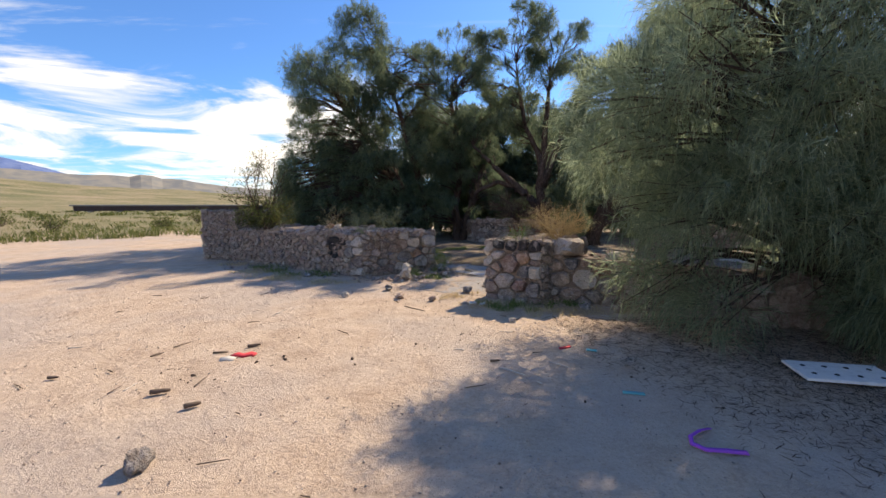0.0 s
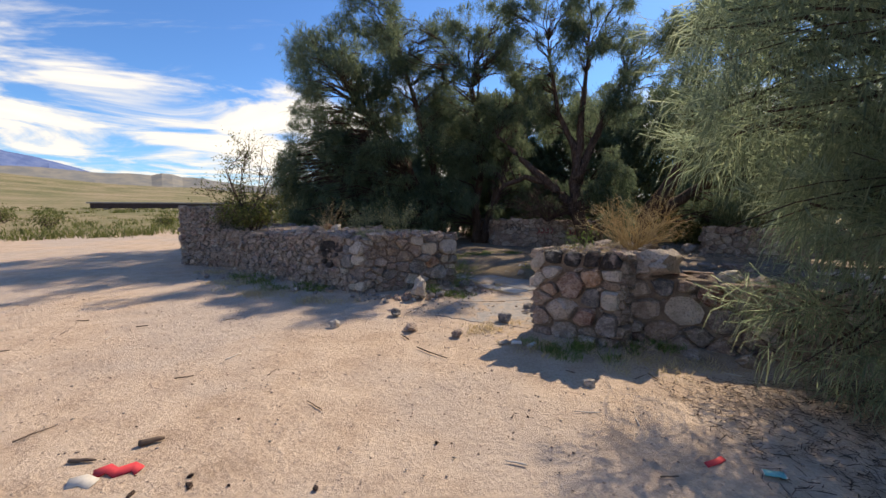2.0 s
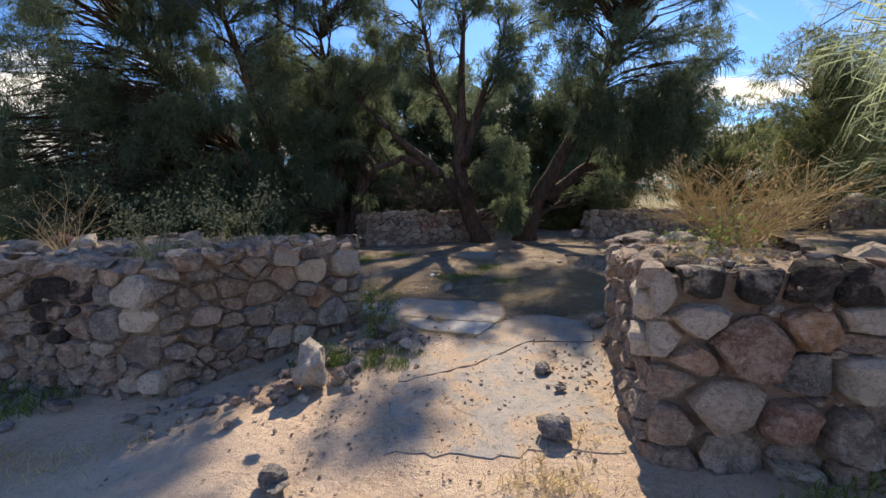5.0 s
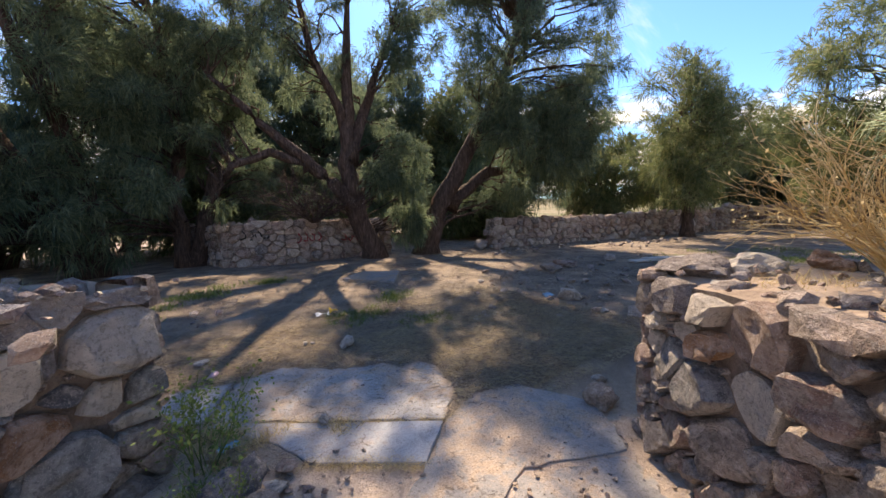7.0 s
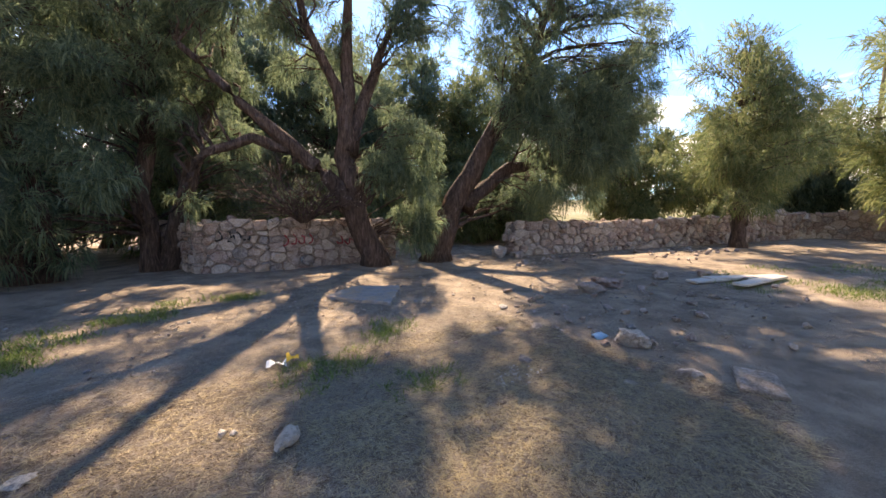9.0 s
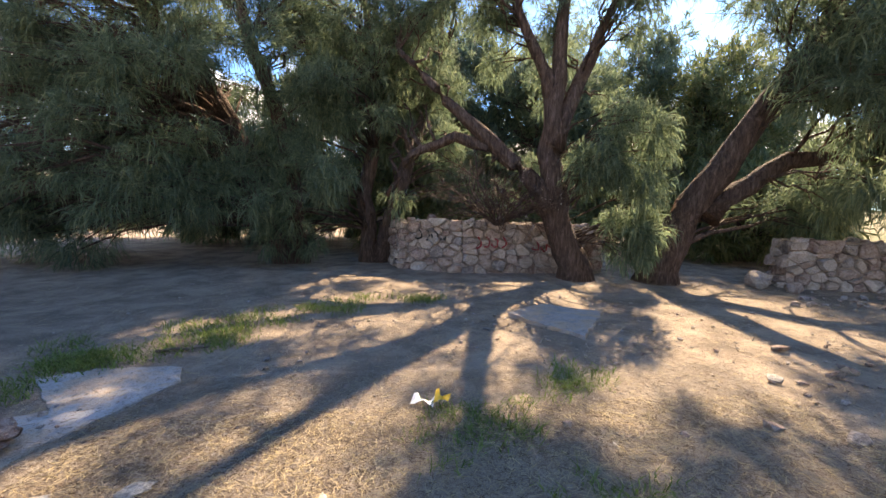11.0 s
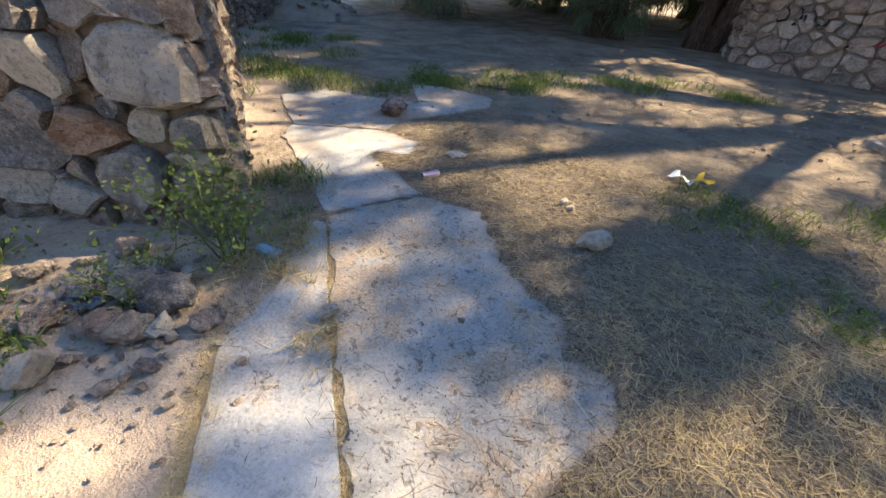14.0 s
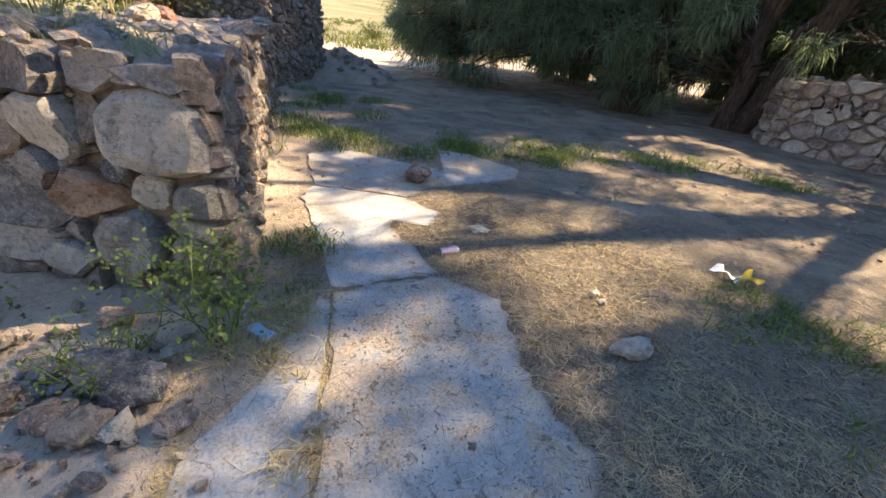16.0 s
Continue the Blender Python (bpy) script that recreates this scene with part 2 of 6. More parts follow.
M_RUSSET = stone_material("russet stone", False, [(0.0, (0.30, 0.13, 0.09)), (0.5, (0.34, 0.16, 0.11))])
M_MORTAR = ground_material("mud mortar", [(0.3, (0.15, 0.11, 0.085)), (0.5, (0.29, 0.22, 0.175)), (0.7, (0.40, 0.32, 0.26))], 7, 60, 1.0, 0.95, 0.03, (0.12, 0.09, 0.075))
M_CLOD = ground_material("sandy clod", [(0.3, (0.30, 0.22, 0.165)), (0.5, (0.42, 0.32, 0.245)), (0.7, (0.52, 0.42, 0.335))], 9, 60, 0.8)
M_SOIL = ground_material("rubble soil", [(0.3, (0.20, 0.14, 0.10)), (0.5, (0.36, 0.27, 0.20)), (0.7, (0.46, 0.36, 0.28))], 4, 40, 0.8)
M_BARK = bark_material()
M_LEAF = leaf_material("tamarisk needles", [(0.15, (0.075, 0.108, 0.07)), (0.45, (0.145, 0.195, 0.118)), (0.7, (0.22, 0.27, 0.16)), (0.95, (0.34, 0.365, 0.20))], 0.6)
# Brighter copy of M_LEAF: light for the near tree put into its colour.
M_LEAF_PALE = leaf_material("brightened tamarisk needles", [(0.15, (0.15, 0.20, 0.13)), (0.45, (0.28, 0.34, 0.215)), (0.7, (0.40, 0.46, 0.30)), (0.95, (0.52, 0.55, 0.36))], 0.78)
M_LEAF_WARM = leaf_material("warm tamarisk needles", [(0.15, (0.09, 0.12, 0.05)), (0.5, (0.18, 0.22, 0.095)), (0.9, (0.34, 0.32, 0.15))], 0.5)
M_WEED = leaf_material("green weeds", [(0.1, (0.08, 0.12, 0.03)), (0.5, (0.16, 0.23, 0.06)), (0.9, (0.32, 0.36, 0.13))])
M_WALL_WEED = leaf_material("pale wiry weeds", [(0.1, (0.20, 0.22, 0.11)), (0.5, (0.36, 0.37, 0.20)), (0.9, (0.52, 0.48, 0.28))], 0.5)
M_STRAW = leaf_material("dry straw", [(0.1, (0.42, 0.30, 0.15)), (0.5, (0.60, 0.47, 0.26)), (0.9, (0.72, 0.61, 0.38))])
M_TWIG = leaf_material("dry needles and twigs", [(0.1, (0.15, 0.115, 0.09)), (0.5, (0.30, 0.24, 0.185)), (0.9, (0.50, 0.43, 0.345))], 0.1)


# ---- mesh helpers ----
def mk(name, verts, faces, mat, parent=None, label="", smooth=False, crisp=0):
    me = bpy.data.meshes.new(name)
    me.from_pydata([tuple(v) for v in verts], [], faces)
    me.materials.append(mat)
    me.update()
    if smooth:
        me.polygons.foreach_set("use_smooth", [True] * len(me.polygons))
        if crisp:
            me.set_sharp_from_angle(angle=radians(crisp))
    ob = new(name, me)
    if parent:
        ob.parent = parent
    if label:
        ob["label"] = label
    return ob


def part(name, bm, mat, parent=None, label="", smooth=False, crisp=0):
    me = bpy.data.meshes.new(name)
    bm.to_mesh(me)
    bm.free()
    me.materials.append(mat)
    if smooth:
        me.polygons.foreach_set("use_smooth", [True] * len(me.polygons))
        if crisp:
            me.set_sharp_from_angle(angle=radians(crisp))
    ob = new(name, me)
    if parent:
        ob.parent = parent
    if label:
        ob["label"] = label
    return ob


def mk_arrays(name, verts, quads, tris, mat, parent=None, label=""):
    """A large mesh straight from numpy arrays."""
    me = bpy.data.meshes.new(name)
    nq, nt = len(quads), len(tris)
    me.vertices.add(len(verts))
    me.vertices.foreach_set("co", np.asarray(verts, dtype=np.float32).ravel())
    loops = np.concatenate([np.asarray(quads, dtype=np.int32).ravel(), np.asarray(tris, dtype=np.int32).ravel()])
    me.loops.add(len(loops))
    me.loops.foreach_set("vertex_index", loops)
    me.polygons.add(nq + nt)
    starts = np.concatenate([np.arange(nq) * 4, nq * 4 + np.arange(nt) * 3]).astype(np.int32)
    me.polygons.foreach_set("loop_start", starts)
    me.update(calc_edges=True)
    me.validate()
    me.materials.append(mat)
    ob = new(name, me)
    if parent:
        ob.parent = parent
    if label:
        ob["label"] = label
    return ob


def thing(name, at, label, category, group="", kind=""):
    ob = new(name)
    ob.empty_display_size = 0.2
    ob.location = at
    return tagged(ob, label, category, group, kind)


def tube(points, radii, sides=7, wobble=0.0, rng=random):
    """Verts and faces of a tapered tube along points."""
    V, F = [], []
    pts = [Vector(p) for p in points]
    for i, p in enumerate(pts):
        d = (pts[min(i + 1, len(pts) - 1)] - pts[max(i - 1, 0)]).normalized()
        a = d.orthogonal().normalized() if abs(d.z) < 0.9 else Vector((1, 0, 0)) - d * d.x
        a.normalize()
        b = d.cross(a)
        for s in range(sides):
            w = 2 * math.pi * s / sides
            r = radii[i] * (1 + wobble * rng.uniform(-1, 1))
            V.append(p + a * (math.cos(w) * r) + b * (math.sin(w) * r))
        if i:
            o, q = (i - 1) * sides, i * sides
            for s in range(sides):
                F.append((o + s, o + (s + 1) % sides, q + (s + 1) % sides, q + s))
    F.append(tuple(range(sides))[::-1])
    F.append(tuple(range((len(pts) - 1) * sides, len(pts) * sides)))
    return V, F


def curve_points(a, b, sag, n, rng, wander=0.0):
    """Points from a to b, bowed upwards by sag, with some wander."""
    a, b = Vector(a), Vector(b)
    out = []
    for i in range(n + 1):
        f = i / n
        p = a.lerp(b, f) + Vector((0, 0, sag * 4 * f * (1 - f)))
        if 0 < i < n:
            p += Vector((rng.uniform(-1, 1), rng.uniform(-1, 1), rng.uniform(-0.6, 0.6))) * wander
        out.append(p)
    return out


def rock_mesh(rng, size, flat=0.7, rough=0.28, sub=2):
    bm = bmesh.new()
    bmesh.ops.create_icosphere(bm, subdivisions=sub, radius=1.0)
    off = Vector((rng.uniform(0, 99), rng.uniform(0, 99), rng.uniform(0, 99)))
    ax = Vector((rng.uniform(0.8, 1.25), rng.uniform(0.7, 1.05), flat * rng.uniform(0.85, 1.15)))
    planes = [Vector((rng.gauss(0, 1), rng.gauss(0, 1), rng.gauss(0, 1))).normalized() for _ in range(9)]
    for v in bm.verts:
        p = v.co.normalized()
        r = 1.0
        for q in planes:
            c = p.dot(q)
            if c > 0.66:
                r = min(r, 0.66 / c)
        r *= 1 + rough * noise.fractal(p * 1.5 + off, 0.8, 2.1, 5)
        v.co = Vector((p.x * ax.x, p.y * ax.y, p.z * ax.z)) * r * size
    return bm


def rock(name, at, size, mat, label, rng, flat=0.7, turn=None, category="stone", group="", sink=0.3, sub=3):
    ob = part(name, rock_mesh(rng, size, flat, 0.34, sub), mat, None, "", True, 38)
    low = min(v.co.z for v in ob.data.vertices)
    ob.matrix_world = pose(at[0], at[1], at[2] - low * (1 - sink), 0, 0, turn if turn is not None else rng.uniform(0, 360))
    return tagged(ob, label, category, group)


# ---- ground and distance ----
def rise(az):
    """Steepness, in degrees, of the land far off; az in degrees to the left of +y."""
    return float(np.interp(az, [-180, -60, 0, 25, 45, 54, 62, 110, 150, 180], [0.3, 0.3, 0.6, 1.2, 2.2, 3.3, 3.7, 3.7, 1.0, 0.3]))


def ground_height(x, y):
    z = 0.010 * noise.noise(Vector((x * 0.7, y * 0.7, 0.3))) + 0.004 * noise.noise(Vector((x * 2.3, y * 2.3, 4.0)))
    r = math.hypot(x, y)
    if r > 40:
        az = math.degrees(math.atan2(-x, y))
        far = max(0.0, r - 120.0)
        z += far * math.tan(radians(rise(az))) * min(1.0, far / 900.0) ** 0.6
        z += min(1.0, (r - 40) / 60) * (0.25 * noise.noise(Vector((x * 0.03, y * 0.03, 1.0))) + min(1.0, far / 800.0) * 14 * noise.noise(Vector((x * 0.004, y * 0.004, 7.0))))
    return z


def build_ground():
    radii = [0.0] + [0.3 * i for i in range(1, 81)]
    while radii[-1] < 2600:
        radii.append(radii[-1] * 1.09)
    seg = 180
    V, F = [Vector((0, 8, ground_height(0, 8)))], []
    for r in radii[1:]:
        for s in range(seg):
            w = 2 * math.pi * s / seg
            x, y = r * math.sin(w), 8 + r * math.cos(w)
            V.append(Vector((x, y, ground_height(x, y))))
    for s in range(seg):
        F.append((0, 1 + (s + 1) % seg, 1 + s))
    for i in range(len(radii) - 2):
        o, q = 1 + i * seg, 1 + (i + 1) * seg
        for s in range(seg):
            F.append((o + s, o + (s + 1) % seg, q + (s + 1) % seg, q + s))
    ob = mk("ground", V, F, M_GROUND, None, "", True)
    return tagged(ob, "pinkish tan desert sand with needle litter and dry scrub", "ground", "", "structure")


build_ground()


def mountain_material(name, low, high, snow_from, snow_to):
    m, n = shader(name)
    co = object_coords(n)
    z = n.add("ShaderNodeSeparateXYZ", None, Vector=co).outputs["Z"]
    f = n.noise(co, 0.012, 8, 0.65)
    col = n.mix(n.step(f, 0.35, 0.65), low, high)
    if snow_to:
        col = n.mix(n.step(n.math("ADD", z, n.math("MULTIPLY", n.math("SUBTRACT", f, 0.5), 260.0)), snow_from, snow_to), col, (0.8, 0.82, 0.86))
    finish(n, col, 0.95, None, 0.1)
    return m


def build_range(name, dist, profile, depth, mat, label, seed, ridge):
    """A range of mountains: profile is rows of degrees to the left of +y and degrees of height."""
    azs = np.linspace(profile[0][0], profile[-1][0], 150)
    hs = np.interp(azs, [p[0] for p in profile], [p[1] for p in profile])
    rows = 9
    V, F = [], []
    for j in range(rows):
        f = j / (rows - 1)
        for a, h in zip(azs, hs):
            r = dist - depth * (1 - f)
            x, y = -math.sin(radians(a)) * r, math.cos(radians(a)) * r
            top = math.tan(radians(h)) * dist
            bumpy = 1 + ridge * noise.fractal(Vector((a * 0.22, f * 2.0, seed)), 0.9, 2.1, 5)
            V.append((x, y, -20 + (top + 20) * (f ** 0.8) * bumpy))
    w = len(azs)
    for j in range(rows - 1):
        for i in range(w - 1):
            F.append((j * w + i + 1, j * w + i, (j + 1) * w + i, (j + 1) * w + i + 1))
    ob = mk(name, V, F, mat, None, "", False)
    return tagged(ob, label, "mountain", "", "structure")


# Air haze is put into the mountain colour as blue; the snow is real.
build_range("backdrop_mountains", 3600, [(40, 2.2), (44, 3.3), (46.5, 4.2), (49, 4.7), (53, 5.6), (58, 6.5), (62, 6.4), (66, 6.9), (76, 7.6), (90, 7.2), (110, 5.0), (125, 2.0)], 900, mountain_material("haze-blue mountain", (0.09, 0.14, 0.30), (0.16, 0.21, 0.36), 330.0, 450.0), "far mountains tinted blue for haze, with snow on their ridge", 3.0, 0.09)
# Distance haze on the hills is mixed into their grey-brown colour.
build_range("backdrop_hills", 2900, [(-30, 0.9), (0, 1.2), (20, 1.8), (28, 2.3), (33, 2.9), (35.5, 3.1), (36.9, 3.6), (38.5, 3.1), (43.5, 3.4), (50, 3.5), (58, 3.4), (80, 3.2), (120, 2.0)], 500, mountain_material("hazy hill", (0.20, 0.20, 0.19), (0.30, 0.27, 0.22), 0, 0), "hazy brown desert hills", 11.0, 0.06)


# ---- stone walls ----
def clip_half(poly, px, py, nx, ny, c):
    """Keeps the part of poly with nx*x + ny*y <= c."""
    out = []
    for i in range(len(poly)):
        a, b = poly[i - 1], poly[i]
        da, db = nx * a[0] + ny * a[1] - c, nx * b[0] + ny * b[1] - c
        if (da <= 0) != (db <= 0):
            f = da / (da - db)
            out.append((a[0] + (b[0] - a[0]) * f, a[1] + (b[1] - a[1]) * f))
        if db <= 0:
            out.append(b)
    return out


def smooth_ring(poly, count, rng):
    """Rounds the corners of a polygon and walks it in count steps."""
    cut = []
    for i in range(len(poly)):
        a, b = poly[i], poly[(i + 1) % len(poly)]
        for f in (0.07, 0.93):
            cut.append((a[0] + (b[0] - a[0]) * f, a[1] + (b[1] - a[1]) * f))
    lens = [math.dist(cut[i], cut[(i + 1) % len(cut)]) for i in range(len(cut))]
    total, out, k, run = sum(lens), [], 0, 0.0
    for s in range(count):
        want = total * (s + rng.uniform(-0.15, 0.15)) / count % total
        k, run = 0, 0.0
        while run + lens[k] < want:
            run += lens[k]
            k += 1
        f = (want - run) / max(lens[k], 1e-6)
        a, b = cut[k], cut[(k + 1) % len(cut)]
        out.append((a[0] + (b[0] - a[0]) * f, a[1] + (b[1] - a[1]) * f))
    return out


def face_stones(length, tops, size, rng, seeds=(), aspect=1.5):
    """Stones of one wall face: cells (polygon, seed tag) in its own plane. tops(u): the height of the face at u."""
    pts = [(u, v, r, tag) for u, v, r, tag in seeds]
    v = size * 0.35
    top = max(tops(length * k / 20) for k in range(21))
    while v < top + size * 0.3:
        step = size * rng.uniform(0.7, 1.05)
        u = rng.uniform(0, size)
        while u < length:
            w = size * aspect * rng.choice((0.55, 0.8, 1.0, 1.0, 1.35))
            q = (u + rng.uniform(-0.2, 0.2) * size, v + rng.uniform(-0.28, 0.28) * size)
            if q[1] < tops(min(max(q[0], 0), length)) and all(math.hypot((q[0] - s[0]) / 1.15, q[1] - s[1]) > s[2] + size * 0.28 for s in seeds):
                pts.append((q[0], q[1], size * 0.5 * rng.choice((0.2, 0.5, 0.8, 1.1, 1.7)), None))
            u += w
        v += step
    cells = []
    for i, (u, v, r, tag) in enumerate(pts):
        t = tops(min(max(u, 0), length)) + rng.uniform(-0.02, 0.05)
        reach = max(r * 1.7, size * 1.5) if tag is None else r * 1.45
        lean, long = rng.gauss(0, 0.35), rng.uniform(1.0, 1.5)
        poly = []
        for k in range(11):
            w = 2 * math.pi * k / 11
            q = reach * rng.uniform(0.85, 1.2)
            a, c = q * long * math.cos(w), q * math.sin(w)
            poly.append((u + a * math.cos(lean) - c * math.sin(lean), v + a * math.sin(lean) + c * math.cos(lean)))
        for nx, ny, c in ((-1, 0, 0.02), (1, 0, length + 0.02), (0, -1, 0.03), (0, 1, t)):
            poly = clip_half(poly, 0, 0, nx, ny, c)
            if len(poly) < 3:
                break
        for j, (u2, v2, r2, tag2) in enumerate(pts):
            if j == i or len(poly) < 3 or abs(u2 - u) > 1.6 or abs(v2 - v) > 1.2:
                continue
            nx, ny = u2 - u, v2 - v
            skew = 0.18 * math.sin(13.7 * (u + u2) + 29.3 * (v + v2))
            mx, my = (u + u2) / 2, (v + v2) / 2
            far = (r * r - r2 * r2) / 2
            c = (u2 * u2 + v2 * v2 - u * u - v * v) / 2 + far
            nx, ny, c = nx - skew * (v2 - v), ny + skew * (u2 - u), c + skew * ((u2 - u) * my - (v2 - v) * mx)
            poly = clip_half(poly, u, v, nx, ny, c)
        if len(poly) >= 3:
            area = 0.5 * abs(sum(poly[k - 1][0] * poly[k][1] - poly[k][0] * poly[k - 1][1] for k in range(len(poly))))
            if area > 0.1 * size * size:
                cells.append((poly, tag))
    return cells


def stone_from_cell(poly, A, along, out, rng, gap, proud):
    """Verts and faces of one rough, chipped stone that stands out of the face."""
    cx = sum(p[0] for p in poly) / len(poly)
    cy = sum(p[1] for p in poly) / len(poly)
    rad = sum(math.dist(p, (cx, cy)) for p in poly) / len(poly)
    shrink = max(0.55, 1 - (gap + 0.05 * rad) * rng.uniform(0.1, 1.9) / max(rad, 0.02))
    k = 11
    ring = smooth_ring([(cx + (p[0] - cx) * shrink, cy + (p[1] - cy) * shrink) for p in poly], k, rng)
    d = proud * rng.uniform(0.25, 1.8) * (0.55 + 3.0 * min(rad, 0.25))
    tilt_u, tilt_v = rng.uniform(-0.35, 0.35), rng.uniform(-0.4, 0.2)
    ou, ov = rng.uniform(-0.3, 0.3) * rad, rng.uniform(-0.3, 0.3) * rad
    flat = rng.uniform(0.35, 0.6)
    off = Vector((rng.uniform(0, 50), rng.uniform(0, 50), rng.uniform(0, 50)))
    V = []
    for depth, s in ((-0.05, 0.98), (d * 0.45, 1.0), (d * 0.95, rng.uniform(0.80, 0.90)), (d, flat)):
        for p in ring:
            u, v = cx + (p[0] - cx) * s, cy + (p[1] - cy) * s
            if s == flat:
                u, v = u + ou, v + ov
            dd = depth
            if depth > 0:
                rough = noise.fractal(Vector((u * 9, v * 9, depth * 9)) + off, 0.9, 2.0, 3)
                dd += (u - cx) * tilt_u + (v - cy) * tilt_v + rough * (0.008 + 0.10 * rad) + rng.uniform(-0.004, 0.004)
                dd = max(dd, 0.0)
                w = noise.noise(Vector((u * 14, v * 14, 3.0)) + off) * (0.004 + 0.05 * rad)
                u, v = u + w, v - w * 0.7
            V.append(A + along * u + out * dd + Vector((0, 0, max(v, -0.03))))
    V.append(A + along * (cx + ou) + out * max(0.0, d * rng.uniform(0.85, 1.2) + 0.01) + Vector((0, 0, cy + ov)))
    F = []
    for a in (0, 1, 2):
        for s in range(k):
            F.append((a * k + s, a * k + (s + 1) % k, (a + 1) * k + (s + 1) % k, (a + 1) * k + s))
    for s in range(k):
        F.append((3 * k + s, 3 * k + (s + 1) % k, 4 * k))
    return V, F


def prism(corners, heights, sub=0.25, lump=0.03, seed=0.0, inset=0.02):
    """A lumpy solid on a convex plan: corners counter-clockwise, with the heights of its top at them."""
    n = len(corners)
    c = Vector((sum(p[0] for p in corners) / n, sum(p[1] for p in corners) / n, 0))
    ring, hs = [], []
    for i in range(n):
        a, b = Vector((*corners[i], 0)), Vector((*corners[(i + 1) % n], 0))
        steps = max(1, int((b - a).length / sub))
        for k in range(steps):
            f = k / steps
            ring.append(a.lerp(b, f))
            hs.append(heights[i] * (1 - f) + heights[(i + 1) % n] * f)
    ring = [p + (c - p).normalized() * inset for p in ring]
    m = len(ring)
    V = [Vector((p.x, p.y, -0.06)) for p in ring]
    for lvl in (1.0, 0.8, 0.6, 0.4, 0.2):
        for p, h in zip(ring, hs):
            q = c.lerp(p, lvl)
            mean = sum(hs) / m
            V.append(Vector((q.x, q.y, mean + (h - mean) * lvl - 0.03 + lump * (noise.noise(Vector((q.x * 3, q.y * 3, seed))) + (1 - lvl) * 0.8))))
    mean = sum(hs) / m
    V.append(Vector((c.x, c.y, mean + lump)))
    F = []
    for a in range(5):
        for s in range(m):
            F.append((a * m + s, a * m + (s + 1) % m, (a + 1) * m + (s + 1) % m, (a + 1) * m + s))
    for s in range(m):
        F.append((5 * m + s, 5 * m + (s + 1) % m, 6 * m))
    return V, F


TAGS = {"granite": M_GRANITE, "pale": M_PALE, "dark": M_DARK, "orange": M_ORANGE, "soot": M_SOOT, "pink": M_PINK, "russet": M_RUSSET}


def stone_wall(name, corners, heights, faces, label, seed, size=0.17, proud=0.05, gap=0.009, lump=0.04, budget=300, mat=None, ragged=0.05, top_mat=None, squash=1.35, chinks=0.45):
    """A solid of rubble masonry. faces: {edge index: seeds} for the edges whose stones are laid; edge i runs from corner i to the next."""
    rng = random.Random(seed)
    root = tagged(new(name), label, "wall", "", "structure")
    V, F = prism(corners, heights, 0.25, lump, seed)
    if top_mat is None:
        mk("mortar_core", V, F, M_MORTAR, root, "", False)
    else:
        m = (len(V) - 1) // 6
        mk("mortar_core", V[:2 * m], F[:m], M_MORTAR, root, "", False)
        mk("earth_bed", V[m:], [tuple(k - m for k in f) for f in F[m:]], top_mat, root, "dry earth bed between the stone skins", False)
    rest_v, rest_f = [], []
    chink_v, chink_f = [], []
    made = 0
    for i, seeds in faces.items():
        a, b = Vector((*corners[i], 0)), Vector((*corners[(i + 1) % len(corners)], 0))
        length = (b - a).length
        along = (b - a) / length
        out = Vector((along.y, -along.x, 0))
        h0, h1 = heights[i], heights[(i + 1) % len(corners)]
        tops = lambda u, h0=h0, h1=h1, length=length, s=seed + i * 7.1: h0 + (h1 - h0) * u / length + ragged * noise.noise(Vector((u * 2.2, s, 0.5))) * 1.6
        bedded = [(u, v * squash, r * (1 + squash) / 2, tag) for u, v, r, tag in seeds]
        for poly, tag in face_stones(length, lambda u: tops(u) * squash, size, rng, bedded):
            poly = [(u, v / squash) for u, v in poly]
            V, F = stone_from_cell(poly, a, along, out, rng, gap, proud)
            for cu, cv in rng.sample(poly, min(2, len(poly))):
                if rng.random() < chinks and 0.03 < cu < length - 0.03 and 0.03 < cv < tops(cu) - 0.02:
                    w = rng.uniform(0.016, 0.038)
                    bit = [(cu + w * rng.uniform(0.7, 1.5) * math.cos(q), cv + w * rng.uniform(0.5, 0.9) * math.sin(q)) for q in (0.2, 1.1, 2.0, 3.2, 4.1, 5.3)]
                    CV, CF = stone_from_cell(bit, a, along, out, rng, 0.002, proud * 0.9)
                    o = len(chink_v)
                    chink_v += CV
                    chink_f += [tuple(o + k for k in f) for f in CF]
            if made < budget:
                mk("stone", V, F, TAGS.get(tag, mat or M_STONE), root, "", True, 27)
                made += 1
            else:
                o = len(rest_v)
                rest_v += V
                rest_f += [tuple(o + k for k in f) for f in F]
    if chink_v:
        mk("chinking_stones", chink_v, chink_f, M_STONE_ISLAND, root, "small stones wedged into the joints", True, 30)["kind"] = "stuff"
    if rest_v:
        ob = mk("stone_mass", rest_v, rest_f, M_STONE_ISLAND, root, "", True, 27)
        ob["kind"] = "stuff"
    return root


